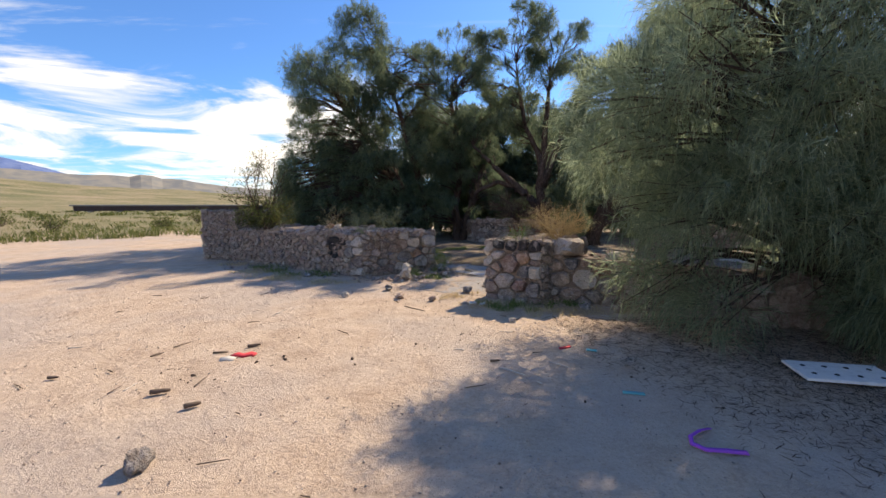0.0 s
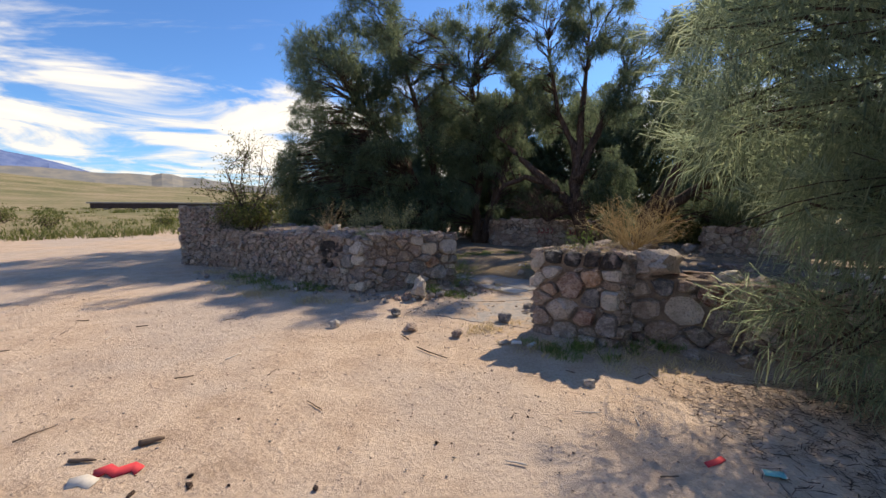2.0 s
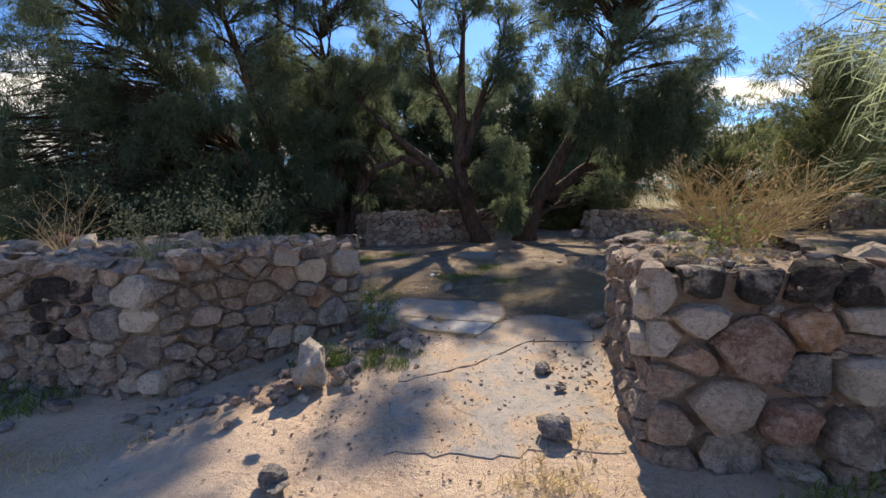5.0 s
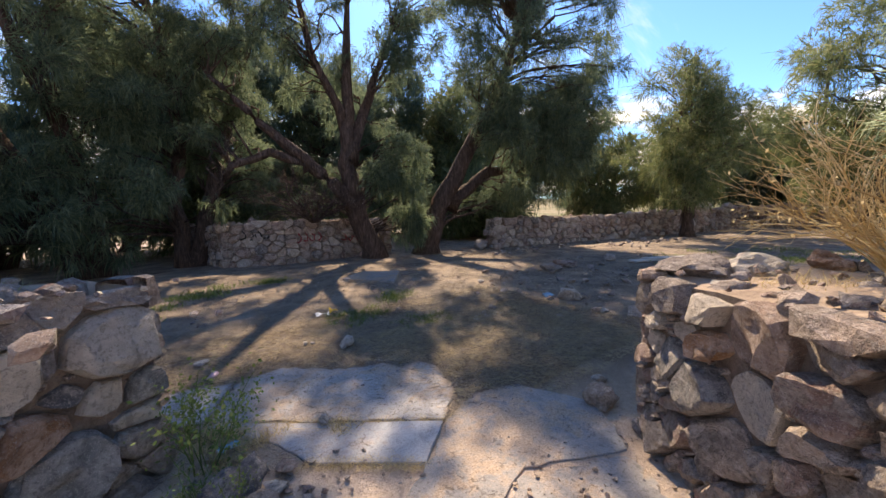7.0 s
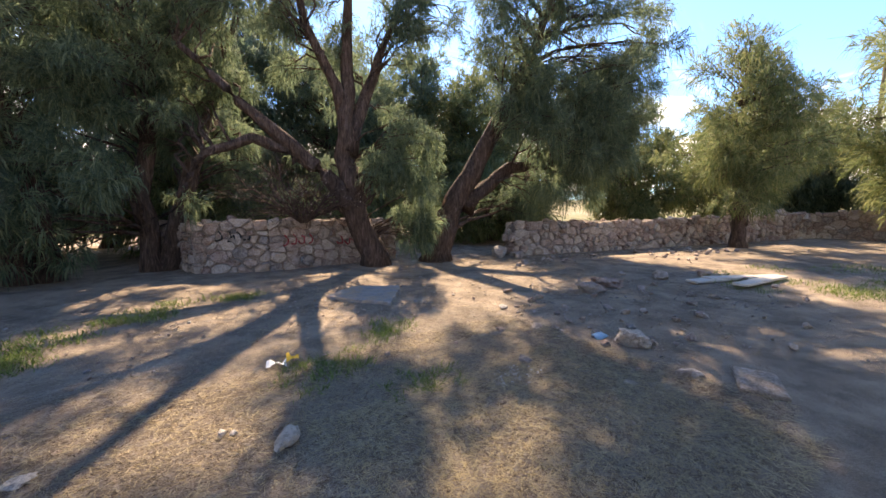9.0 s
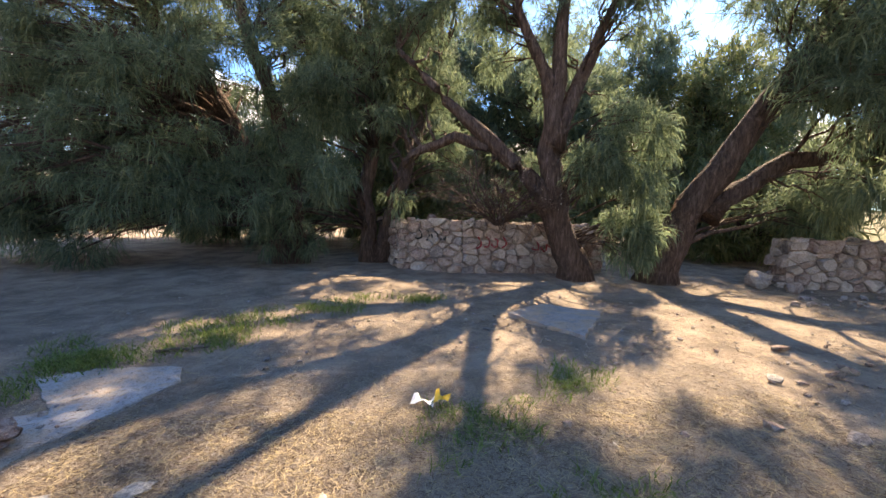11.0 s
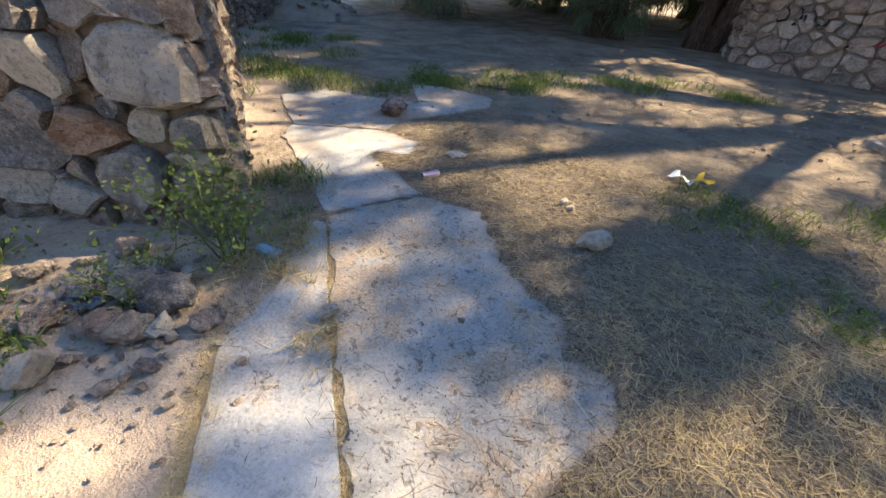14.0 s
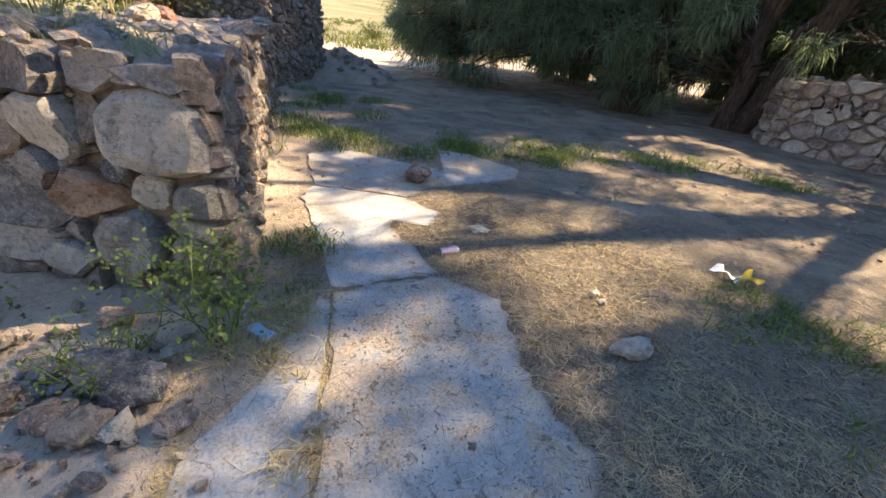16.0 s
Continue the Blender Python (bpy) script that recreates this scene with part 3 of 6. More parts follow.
# front wall, to the west of the gateway: a thick bed between two skins
stone_wall("wall_front_west", [(-1.83, 8.83), (-0.22, 9.87), (-5.5, 13.05), (-6.2, 11.55)], [1.0, 1.02, 1.0, 0.9],
           {0: [(1.72, 0.78, 0.19, "pale"), (1.28, 0.76, 0.13, "pale"), (1.02, 0.74, 0.11, "pink"), (1.50, 0.80, 0.06, None), (1.05, 0.92, 0.10, "pale"), (1.30, 0.95, 0.09, None), (1.52, 0.60, 0.055, "dark"), (1.38, 0.49, 0.11, "orange"), (1.66, 0.54, 0.075, "pale"), (1.82, 0.50, 0.08, "granite"), (1.80, 0.36, 0.075, "pale"), (1.22, 0.57, 0.07, None), (1.05, 0.42, 0.15, "granite"), (1.48, 0.28, 0.15, "granite"), (0.92, 0.19, 0.12, "pale"), (1.14, 0.14, 0.09, "pale"), (1.56, 0.97, 0.08, "pink"), (0.47, 0.32, 0.12, "granite"), (0.30, 0.55, 0.10, "pink"), (0.80, 0.62, 0.12, None)],
            3: [(4.98, 0.80, 0.13, "pale"), (5.0, 0.62, 0.09, "pale"), (4.30, 0.82, 0.13, "soot"), (4.08, 0.78, 0.10, "soot"), (4.50, 0.80, 0.10, "soot"), (4.2, 0.64, 0.10, "soot"), (4.38, 0.62, 0.08, "soot"), (4.26, 0.48, 0.09, "soot"), (4.12, 0.52, 0.07, "soot"), (5.02, 0.36, 0.14, "pink"), (4.86, 0.12, 0.08, "pale"), (5.04, 0.12, 0.08, "pale"), (4.70, 0.80, 0.09, "granite"), (4.74, 0.56, 0.11, "granite"), (4.45, 0.52, 0.12, None)], 1: []},
           "low rubble stone wall with a weedy earth bed on top", 3.0, 0.135, 0.045, lump=0.09, top_mat=M_SOIL, budget=560)
stone_wall("wall_wing_west", [(-7.35, 11.9), (-6.15, 11.5), (-5.5, 13.0), (-6.6, 14.85), (-7.5, 14.4)], [1.5, 1.48, 1.45, 1.5, 1.45],
           {0: [], 1: [], 2: [], 4: []}, "taller end wall of dark rubble stone", 5.0, 0.12, 0.045, budget=400)
# pier to the east of the gateway
stone_wall("wall_gate_pier", [(0.8, 6.94), (1.62, 6.38), (2.88, 7.82), (2.02, 8.42)], [1.04, 1.06, 1.0, 0.98],
           {0: [(0.03, 0.93, 0.08, "pale"), (0.24, 0.97, 0.11, "soot"), (0.46, 0.98, 0.11, "soot"), (0.68, 0.98, 0.11, "soot"), (0.88, 0.97, 0.11, "soot"), (0.90, 0.82, 0.09, "pale"), (0.20, 0.80, 0.09, "pink"), (0.19, 0.60, 0.09, "pink"), (0.45, 0.66, 0.15, "pink"), (0.71, 0.55, 0.11, "dark"), (0.91, 0.56, 0.13, "pale"), (0.36, 0.33, 0.14, "pink"), (0.10, 0.22, 0.12, "pink"), (0.63, 0.27, 0.13, "russet"), (0.88, 0.24, 0.14, "pink"), (0.70, 0.77, 0.09, "orange"), (0.05, 0.68, 0.08, "pale"), (0.05, 0.45, 0.08, None), (0.4, 0.1, 0.1, None)],
            3: [(0.30, 0.90, 0.13, "pink"), (0.52, 0.90, 0.11, "pale"), (0.16, 0.74, 0.065, "pale"), (0.40, 0.74, 0.075, "pale"), (0.58, 0.76, 0.065, "orange"), (0.80, 0.85, 0.12, "pink"), (0.32, 0.58, 0.10, "granite"), (0.14, 0.60, 0.065, "pale"), (0.24, 0.42, 0.07, None), (0.55, 0.52, 0.12, "granite"), (0.86, 0.60, 0.12, "pale"), (0.70, 0.35, 0.12, None), (1.72, 0.86, 0.11, "pale"), (1.75, 0.62, 0.10, "pale")], 2: [], 1: []},
           "square rubble stone gate pier with soot-blackened top", 8.0, 0.14, 0.05, top_mat=M_SOIL, budget=360)
stone_wall("wall_front_east", [(1.85, 6.72), (3.3, 6.08), (3.55, 6.6), (2.15, 7.25)], [0.82, 0.76, 0.74, 0.8],
           {0: [(0.36, 0.68, 0.11, "dark"), (0.14, 0.64, 0.11, "pink"), (0.20, 0.40, 0.15, "pink"), (0.60, 0.42, 0.17, "pale"), (0.86, 0.60, 0.13, "russet"), (0.98, 0.34, 0.16, "pink"), (0.58, 0.70, 0.07, "pink"), (1.1, 0.70, 0.12, "pink"), (0.4, 0.15, 0.12, "pink"), (0.75, 0.14, 0.11, None)], 1: [], 2: []},
           "low garden wall of large pink boulders in mortar", 12.0, 0.17, 0.055, mat=M_PINK)
stone_wall("wall_front_far_east", [(3.3, 6.05), (9.5, 2.2), (9.9, 2.75), (3.55, 6.6)], [0.74, 0.6, 0.6, 0.72], {0: [], 2: []}, "low rubble wall running on beneath the tamarisk", 14.0, 0.24, 0.05, mat=M_PINK)
# back walls
stone_wall("wall_back_west", [(0.9, 19.6), (1.35, 17.75), (1.85, 17.95), (1.4, 19.7)], [0.95, 1.0, 1.0, 0.95], {0: [], 1: [], 3: []}, "curved rubble wall behind the yard", 21.0, 0.2, 0.05, mat=M_PINK, chinks=0.15)
stone_wall("wall_back_middle", [(1.35, 17.72), (2.6, 17.15), (2.75, 17.65), (1.6, 18.1)], [1.0, 1.05, 1.05, 1.0], {0: []}, "curved rubble wall behind the yard", 22.0, 0.19, 0.055, mat=M_PINK, chinks=0.15)
stone_wall("wall_back_bow", [(2.6, 17.13), (5.6, 17.2), (5.6, 17.75), (2.7, 17.68)], [1.05, 0.95, 0.95, 1.05], {0: []}, "curved rubble wall behind the yard", 23.0, 0.19, 0.055, mat=M_PINK, chinks=0.15)
stone_wall("wall_back_east", [(8.4, 15.75), (13.0, 14.55), (13.15, 15.05), (8.6, 16.3)], [0.9, 0.85, 0.85, 0.9], {0: [], 3: []}, "low pinkish rubble wall at the back of the yard", 24.0, 0.2, 0.055, mat=M_PINK, chinks=0.15)
stone_wall("wall_back_far_east", [(13.0, 14.53), (22.0, 12.3), (22.2, 12.8), (13.1, 15.05)], [0.85, 1.0, 1.0, 0.85], {0: []}, "low pinkish rubble wall at the back of the yard", 25.0, 0.24, 0.055, mat=M_PINK, chinks=0.15)
stone_wall("wall_side_east", [(22.0, 12.3), (23.5, 2.0), (24.0, 2.1), (22.5, 12.4)], [1.0, 2.0, 2.0, 1.0], {0: []}, "low rubble side wall of the yard", 26.0, 0.26, 0.05, mat=M_PINK)


# ---- trees ----
def foliage(clumps, per, ribbons, length, width, rng, droop=0.8):
    """Drooping needle sprays round clump centres: arrays of verts, quads and tris."""
    cs = np.array([c[:3] for c in clumps])
    rs = np.array([c[3] for c in clumps])
    hub = cs.mean(axis=0)
    n = len(clumps) * per
    idx = np.repeat(np.arange(len(clumps)), per)
    d = rng.normal(size=(n, 3))
    d /= np.linalg.norm(d, axis=1)[:, None]
    rad = rng.random(n) ** 0.45
    base = cs[idx] + d * (rs[idx] * rad)[:, None] * np.array([1.0, 1.0, 0.85])
    away = d * 0.8 + (cs[idx] - hub) * 0.12 + np.array([0, 0, 0.15])
    base = np.repeat(base, ribbons, axis=0)
    away = np.repeat(away, ribbons, axis=0)
    m = len(base)
    base = base + rng.normal(scale=0.05, size=(m, 3))
    dirs = away + rng.normal(scale=0.5, size=(m, 3))
    dirs /= np.linalg.norm(dirs, axis=1)[:, None]
    L = length * rng.uniform(0.55, 1.35, size=m)[:, None]
    W = width * rng.uniform(0.6, 1.3, size=m)[:, None]
    side = np.cross(dirs, rng.normal(size=(m, 3)))
    side /= np.linalg.norm(side, axis=1)[:, None] + 1e-9
    p1 = base + dirs * L * 0.5
    d2 = dirs * (1 - droop * 0.6) + np.array([0, 0, -droop])
    d2 /= np.linalg.norm(d2, axis=1)[:, None]
    p2 = p1 + d2 * L * 0.55
    V = np.stack([base - side * W * 0.35, base + side * W * 0.35, p1 + side * W * 0.5, p1 - side * W * 0.5, p2], axis=1).reshape(-1, 3)
    low = V[:, 2] < 0.03
    V[low, 2] = 0.03
    o = np.arange(m)[:, None] * 5
    return V, o + np.array([[0, 1, 2, 3]]), o + np.array([[3, 2, 4]])


def tamarisk(name, label, stems, blobs, count, per, ribbons, length, width, seed, mat=None, droop=0.8, clump=(0.5, 0.95), hollow=0.45, gaps=-0.16, holes=0.85):
    """stems: (points, radii) of trunks. blobs: (x, y, z, rx, ry, rz) rounded masses that the crown fills."""
    rng = random.Random(seed)
    nrng = np.random.default_rng(seed)
    base = stems[0][0][0]
    root = thing(name, (base[0], base[1], 0), label, "tree")
    inv = Vector((-base[0], -base[1], 0))
    nodes = []
    for pts, radii in stems:
        fine, rr = [], []
        for i in range(len(pts) - 1):
            for k in range(4):
                f = k / 4
                p = Vector(pts[i]).lerp(Vector(pts[i + 1]), f) + Vector((rng.uniform(-1, 1), rng.uniform(-1, 1), 0)) * 0.04 * (i + k > 0)
                fine.append(p)
                rr.append(radii[i] * (1 - f) + radii[i + 1] * f)
        fine.append(Vector(pts[-1]))
        rr.append(radii[-1])
        fine[0] = fine[0] - Vector((0, 0, 0.15))
        rr[0] *= 1.35
        V, F = tube([p + inv for p in fine], rr, 10, 0.12, rng)
        mk("trunk", V, F, M_BARK, root, "", True)
        nodes += [(p, r) for p, r in zip(fine[2:], rr[2:])]
    vol = [(b[3] * b[4] * b[5]) ** 0.7 * (b[6] if len(b) > 6 else 1.0) for b in blobs]
    clumps = []
    while len(clumps) < count:
        b = rng.choices(blobs, vol)[0]
        d = Vector((rng.gauss(0, 1), rng.gauss(0, 1), rng.gauss(0, 1))).normalized()
        r = (hollow + (1 - hollow) * rng.random()) ** 0.6
        p = Vector((b[0] + d.x * b[3] * r, b[1] + d.y * b[4] * r, b[2] + d.z * b[5] * r))
        if p.z < 0.35 or noise.noise(p * holes + Vector((seed * 3.1, 0, 0))) < gaps:
            continue
        clumps.append((*p, rng.uniform(*clump)))
    bv, bf = [], []
    for cx, cy, cz, cr in clumps:
        c = Vector((cx, cy, cz))
        best = min(nodes, key=lambda nd: (nd[0] - c).length + max(0, nd[0].z - c.z + 0.6) * 1.2)
        gap = (best[0] - c).length
        pts = curve_points(best[0], c, 0.12 * gap, 5, rng, 0.09 * gap)
        r0 = min(best[1] * 0.5, 0.010 + 0.009 * gap)
        V, F = tube([p + inv for p in pts], [r0 * (1 - 0.8 * k / 5) + 0.003 for k in range(6)], 5)
        o = len(bv)
        bv += V
        bf += [tuple(o + k for k in f) for f in F]
        for _ in range(3):
            e = c + Vector((rng.gauss(0, 1), rng.gauss(0, 1), rng.gauss(0, 0.7))) * cr * 0.75
            V, F = tube([p + inv for p in curve_points(pts[3], e, 0.05, 3, rng, 0.05)], [0.012, 0.009, 0.006, 0.003], 4)
            o = len(bv)
            bv += V
            bf += [tuple(o + k for k in f) for f in F]
    mk("twig_mass", bv, bf, M_BARK, root, "", True)["kind"] = "stuff"
    V, Q, T = foliage(clumps, per, ribbons, length, width, nrng, droop)
    V = V + np.array([-base[0], -base[1], 0])
    mk_arrays("crown", V, Q, T, mat or M_LEAF, root)["kind"] = "stuff"
    return root


TREE = "grey-green tamarisk tree with drooping feathery needles and rough bark"
tamarisk("tamarisk_tree", "large grey-green tamarisk sweeping down to the sand beside the wall", [([(5.6, 6.0, 0), (5.4, 5.9, 1.2), (5.0, 5.8, 2.6), (4.6, 5.5, 4.4)], [0.3, 0.24, 0.18, 0.08]), ([(5.7, 6.05, 0), (6.3, 6.2, 1.5), (6.8, 6.0, 3.4)], [0.26, 0.2, 0.1])],
         [(4.2, 5.6, 2.9, 2.2, 1.7, 2.7), (6.5, 5.4, 3.0, 2.6, 2.2, 3.0), (4.6, 5.8, 4.8, 1.9, 1.6, 1.6), (4.1, 5.2, 1.2, 1.2, 0.9, 1.2), (5.8, 4.9, 1.2, 1.6, 0.9, 1.2), (2.8, 5.7, 2.6, 0.9, 0.7, 1.1), (7.5, 4.6, 2.2, 1.6, 1.4, 2.2), (3.15, 5.4, 1.1, 0.6, 0.5, 1.1), (3.15, 5.4, 1.1, 0.6, 0.5, 1.1), (3.6, 4.95, 1.3, 0.8, 0.55, 1.2), (3.6, 4.95, 1.3, 0.8, 0.55, 1.2), (4.3, 4.6, 0.9, 0.9, 0.5, 0.9), (5.6, 4.2, 1.5, 1.4, 0.6, 1.3), (5.2, 4.4, 0.9, 1.2, 0.5, 0.9), (6.8, 4.1, 1.2, 1.4, 0.6, 1.2, 1.5), (5.0, 4.45, 0.8, 1.0, 0.45, 0.8, 2.0), (6.4, 3.75, 0.9, 1.3, 0.45, 0.9, 2.0), (3.75, 4.45, 0.7, 0.6, 0.35, 0.5, 7.0), (4.5, 4.2, 0.65, 0.7, 0.35, 0.5, 7.0), (5.4, 3.95, 0.65, 0.8, 0.35, 0.5, 6.0)], 430, 22, 12, 0.40, 0.008, 41, M_LEAF_PALE, 0.95, (0.36, 0.62), 0.68, -0.3, 0.55)
# row along the back of the yard
tamarisk("tamarisk_tree", TREE, [([(-1.1, 18.3, 0), (-1.5, 18.4, 1.6), (-2.4, 18.5, 3.4), (-4.2, 18.6, 5.6), (-5.6, 18.7, 7.6)], [0.22, 0.18, 0.15, 0.11, 0.04]), ([(-0.8, 18.35, 0), (-0.9, 18.3, 2.0), (-1.6, 18.0, 4.5), (-2.6, 18.2, 8.0)], [0.18, 0.15, 0.11, 0.04])],
         [(-4.6, 18.6, 6.6, 2.6, 2.4, 2.7), (-5.4, 18.4, 2.4, 2.4, 2.2, 2.3), (-2.6, 18.3, 4.2, 2.4, 2.4, 3.6), (-3.6, 18.2, 8.9, 1.1, 1.1, 1.5), (-4.2, 17.6, 1.2, 2.4, 1.0, 1.2), (-6.6, 18.6, 1.6, 1.2, 1.2, 1.6), (-3.4, 17.4, 2.8, 2.2, 0.8, 2.0, 1.1), (-1.5, 17.2, 2.7, 1.0, 0.6, 2.1, 1.2), (-5.8, 17.7, 2.8, 1.6, 1.0, 2.3, 1.2), (-1.6, 18.6, 7.0, 1.8, 1.6, 2.2, 1.2), (-4.6, 15.8, 6.2, 1.4, 1.2, 0.9, 1.0)], 500, 20, 12, 0.34, 0.015, 42, None, 0.85, (0.28, 0.54), 0.4, -0.18)
tamarisk("tamarisk_tree", TREE, [([(0.7, 18.6, 0), (0.6, 18.6, 1.5), (0.9, 18.7, 3.5), (0.4, 18.8, 6.4)], [0.2, 0.17, 0.13, 0.04]), ([(0.9, 18.6, 0), (1.5, 18.8, 2.2), (2.4, 19.2, 5.0)], [0.2, 0.16, 0.06])],
         [(0.4, 18.8, 6.0, 2.5, 2.2, 2.6), (-0.6, 18.0, 2.0, 1.5, 1.3, 1.9), (0.8, 17.6, 1.4, 0.7, 0.6, 1.3), (1.2, 19.6, 3.2, 2.4, 1.2, 2.4), (0.2, 17.15, 2.2, 0.9, 0.55, 2.1, 3.0), (0.6, 18.6, 8.3, 1.9, 1.5, 1.3, 1.2), (1.4, 15.0, 7.2, 1.9, 1.0, 0.8, 1.4), (-1.4, 15.6, 7.0, 1.5, 1.1, 0.9, 1.2), (1.6, 18.2, 5.6, 1.6, 1.0, 2.6, 0.7)], 200, 22, 12, 0.26, 0.016, 43, None, 0.9, (0.22, 0.4), 0.4, -0.1, 0.7)
tamarisk("tamarisk_tree", "forked tamarisk with a thick reddish-brown trunk", [([(4.75, 16.6, 0), (4.3, 16.65, 1.2), (4.15, 16.8, 2.4), (4.3, 16.9, 4.2), (4.5, 17.0, 7.0)], [0.31, 0.25, 0.2, 0.13, 0.05]), ([(4.45, 16.65, 0.9), (3.9, 16.7, 1.8), (3.1, 16.9, 2.5), (2.2, 17.1, 3.3), (1.3, 17.3, 4.2)], [0.2, 0.17, 0.14, 0.10, 0.05]), ([(3.2, 16.9, 2.4), (2.4, 17.1, 2.65), (1.6, 17.1, 2.3), (1.1, 17.1, 1.5)], [0.12, 0.10, 0.08, 0.05]), ([(4.2, 16.8, 2.6), (4.9, 16.9, 4.2), (5.8, 17.1, 6.2)], [0.17, 0.12, 0.04]), ([(4.2, 16.85, 3.4), (3.5, 17.1, 5.0), (3.1, 17.3, 7.6)], [0.13, 0.09, 0.03])],
         [(3.9, 17.4, 6.6, 2.2, 1.9, 2.3, 0.75), (5.6, 17.6, 5.6, 1.5, 1.3, 2.2, 0.45), (2.4, 18.1, 5.4, 1.5, 1.5, 2.0), (4.9, 16.0, 2.2, 0.5, 0.4, 2.0, 1.0), (3.0, 18.6, 3.0, 2.6, 0.8, 1.8, 1.2), (3.2, 17.4, 9.0, 1.2, 1.2, 1.2), (7.0, 16.8, 7.2, 1.8, 1.6, 1.9, 0.4), (5.25, 15.8, 2.3, 0.5, 0.4, 2.2, 8.0), (5.3, 15.9, 4.7, 0.6, 0.5, 1.6, 2.5), (4.4, 15.8, 8.3, 1.3, 0.7, 0.7, 1.6), (3.4, 15.6, 7.0, 1.4, 0.7, 0.9, 0.8), (2.8, 16.0, 8.0, 2.0, 0.9, 0.9, 0.8), (6.4, 16.6, 5.0, 1.2, 0.8, 1.6, 0.5)], 190, 24, 12, 0.25, 0.016, 44, None, 0.95, (0.20, 0.36), 0.4, -0.05, 0.7)
tamarisk("tamarisk_tree", "tamarisk with a thick trunk leaning over the yard", [([(6.2, 16.3, 0), (6.5, 16.15, 1.1), (7.15, 15.9, 2.4), (8.1, 15.5, 4.2), (9.0, 15.2, 6.4)], [0.33, 0.27, 0.22, 0.15, 0.06]), ([(6.9, 16.05, 1.4), (8.2, 15.8, 2.3), (9.6, 15.4, 2.4)], [0.2, 0.15, 0.07])],
         [(9.3, 15.0, 5.6, 2.7, 2.2, 3.4), (10.4, 15.2, 3.4, 1.9, 1.5, 2.0), (9.8, 16.2, 2.2, 2.2, 1.0, 1.4), (9.4, 15.0, 8.0, 1.8, 1.6, 1.4), (9.6, 14.6, 3.6, 2.4, 1.0, 1.7, 1.6), (8.9, 14.6, 2.9, 1.5, 0.7, 1.3, 1.6), (7.4, 15.6, 7.0, 1.2, 0.5, 1.1, 2.5), (8.4, 14.4, 7.6, 1.6, 1.0, 0.8, 0.6)], 340, 22, 12, 0.32, 0.016, 45, None, 0.95, (0.28, 0.5), 0.35, -0.15, 0.7)
tamarisk("tamarisk_tree", "small light-green tamarisk with an open crown", [([(15.5, 12.9, 0), (15.4, 12.9, 1.0), (14.6, 12.8, 2.4), (14.2, 12.7, 4.0)], [0.24, 0.17, 0.11, 0.04]), ([(15.45, 12.9, 0.9), (16.6, 12.8, 2.2), (17.6, 12.6, 3.6)], [0.16, 0.11, 0.04])],
         [(15.5, 12.8, 3.3, 3.2, 2.0, 2.0), (13.6, 12.6, 4.4, 1.6, 1.3, 1.6), (17.8, 12.5, 3.6, 1.9, 1.5, 1.6), (16.6, 12.6, 5.6, 1.0, 0.9, 1.2, 0.6), (13.2, 12.2, 2.6, 1.0, 0.8, 1.4)], 165, 18, 10, 0.34, 0.018, 46, M_LEAF_WARM, 0.8, (0.3, 0.6), 0.3, -0.12)
tamarisk("tamarisk_tree", "sunlit yellow-green tamarisk beyond the yard wall", [([(20.5, 8.8, 0), (20.2, 8.6, 1.6), (19.8, 8.4, 4.0), (19.6, 8.2, 7.0)], [0.3, 0.24, 0.14, 0.04])],
         [(20.0, 8.6, 5.0, 3.2, 3.0, 3.6), (21.0, 5.5, 4.2, 3.0, 2.6, 3.2), (20.4, 9.8, 2.6, 1.6, 1.4, 1.8)], 150, 22, 10, 0.5, 0.026, 47, M_LEAF_WARM)
BRUSH = "sunlit tamarisk brush thicket behind the yard wall"
for k, (bx, by, wide, tall, leaf) in enumerate(((-4.5, 23.5, 3.2, 2.6, M_LEAF), (-0.5, 24.5, 3.0, 4.2, M_LEAF), (4.0, 25.5, 2.8, 4.6, M_LEAF), (8.5, 26.0, 2.8, 4.4, M_LEAF), (12.5, 22.5, 3.0, 3.6, M_LEAF_WARM), (17.8, 17.6, 3.2, 2.6, M_LEAF_WARM), (22.5, 16.0, 3.2, 2.8, M_LEAF_WARM), (27.0, 12.8, 3.4, 3.0, M_LEAF), (27.5, 6.5, 3.4, 2.8, M_LEAF), (6.3, 22.0, 2.0, 1.3, M_LEAF_WARM), (1.5, 21.5, 2.4, 1.4, M_LEAF_WARM), (10.8, 19.2, 2.0, 1.3, M_LEAF_WARM), (-3.0, 21.8, 2.4, 1.5, M_LEAF), (25.4, 9.6, 2.6, 2.4, M_LEAF), (25.2, 13.6, 2.4, 2.2, M_LEAF), (10.8, 23.4, 2.8, 4.0, M_LEAF), (6.4, 23.6, 2.4, 3.9, M_LEAF), (14.8, 22.6, 2.6, 3.4, M_LEAF), (1.8, 23.4, 2.4, 3.9, M_LEAF))):
    tamarisk("tamarisk_bush", BRUSH, [([(bx, by, 0), (bx + 0.2, by, 1.0), (bx - 0.2, by + 0.2, tall * 1.5)], [0.16, 0.12, 0.04]), ([(bx + 0.2, by, 0), (bx + 0.9, by + 0.1, 1.2), (bx + 1.6, by, tall * 1.2)], [0.14, 0.1, 0.03])],
             [(bx, by, tall * 0.95, wide, 1.6, tall)], int(24 * tall + 26), 20, 9, 0.48, 0.036, 60 + k, leaf, 0.85, (0.5, 0.85), 0.3, -0.22)


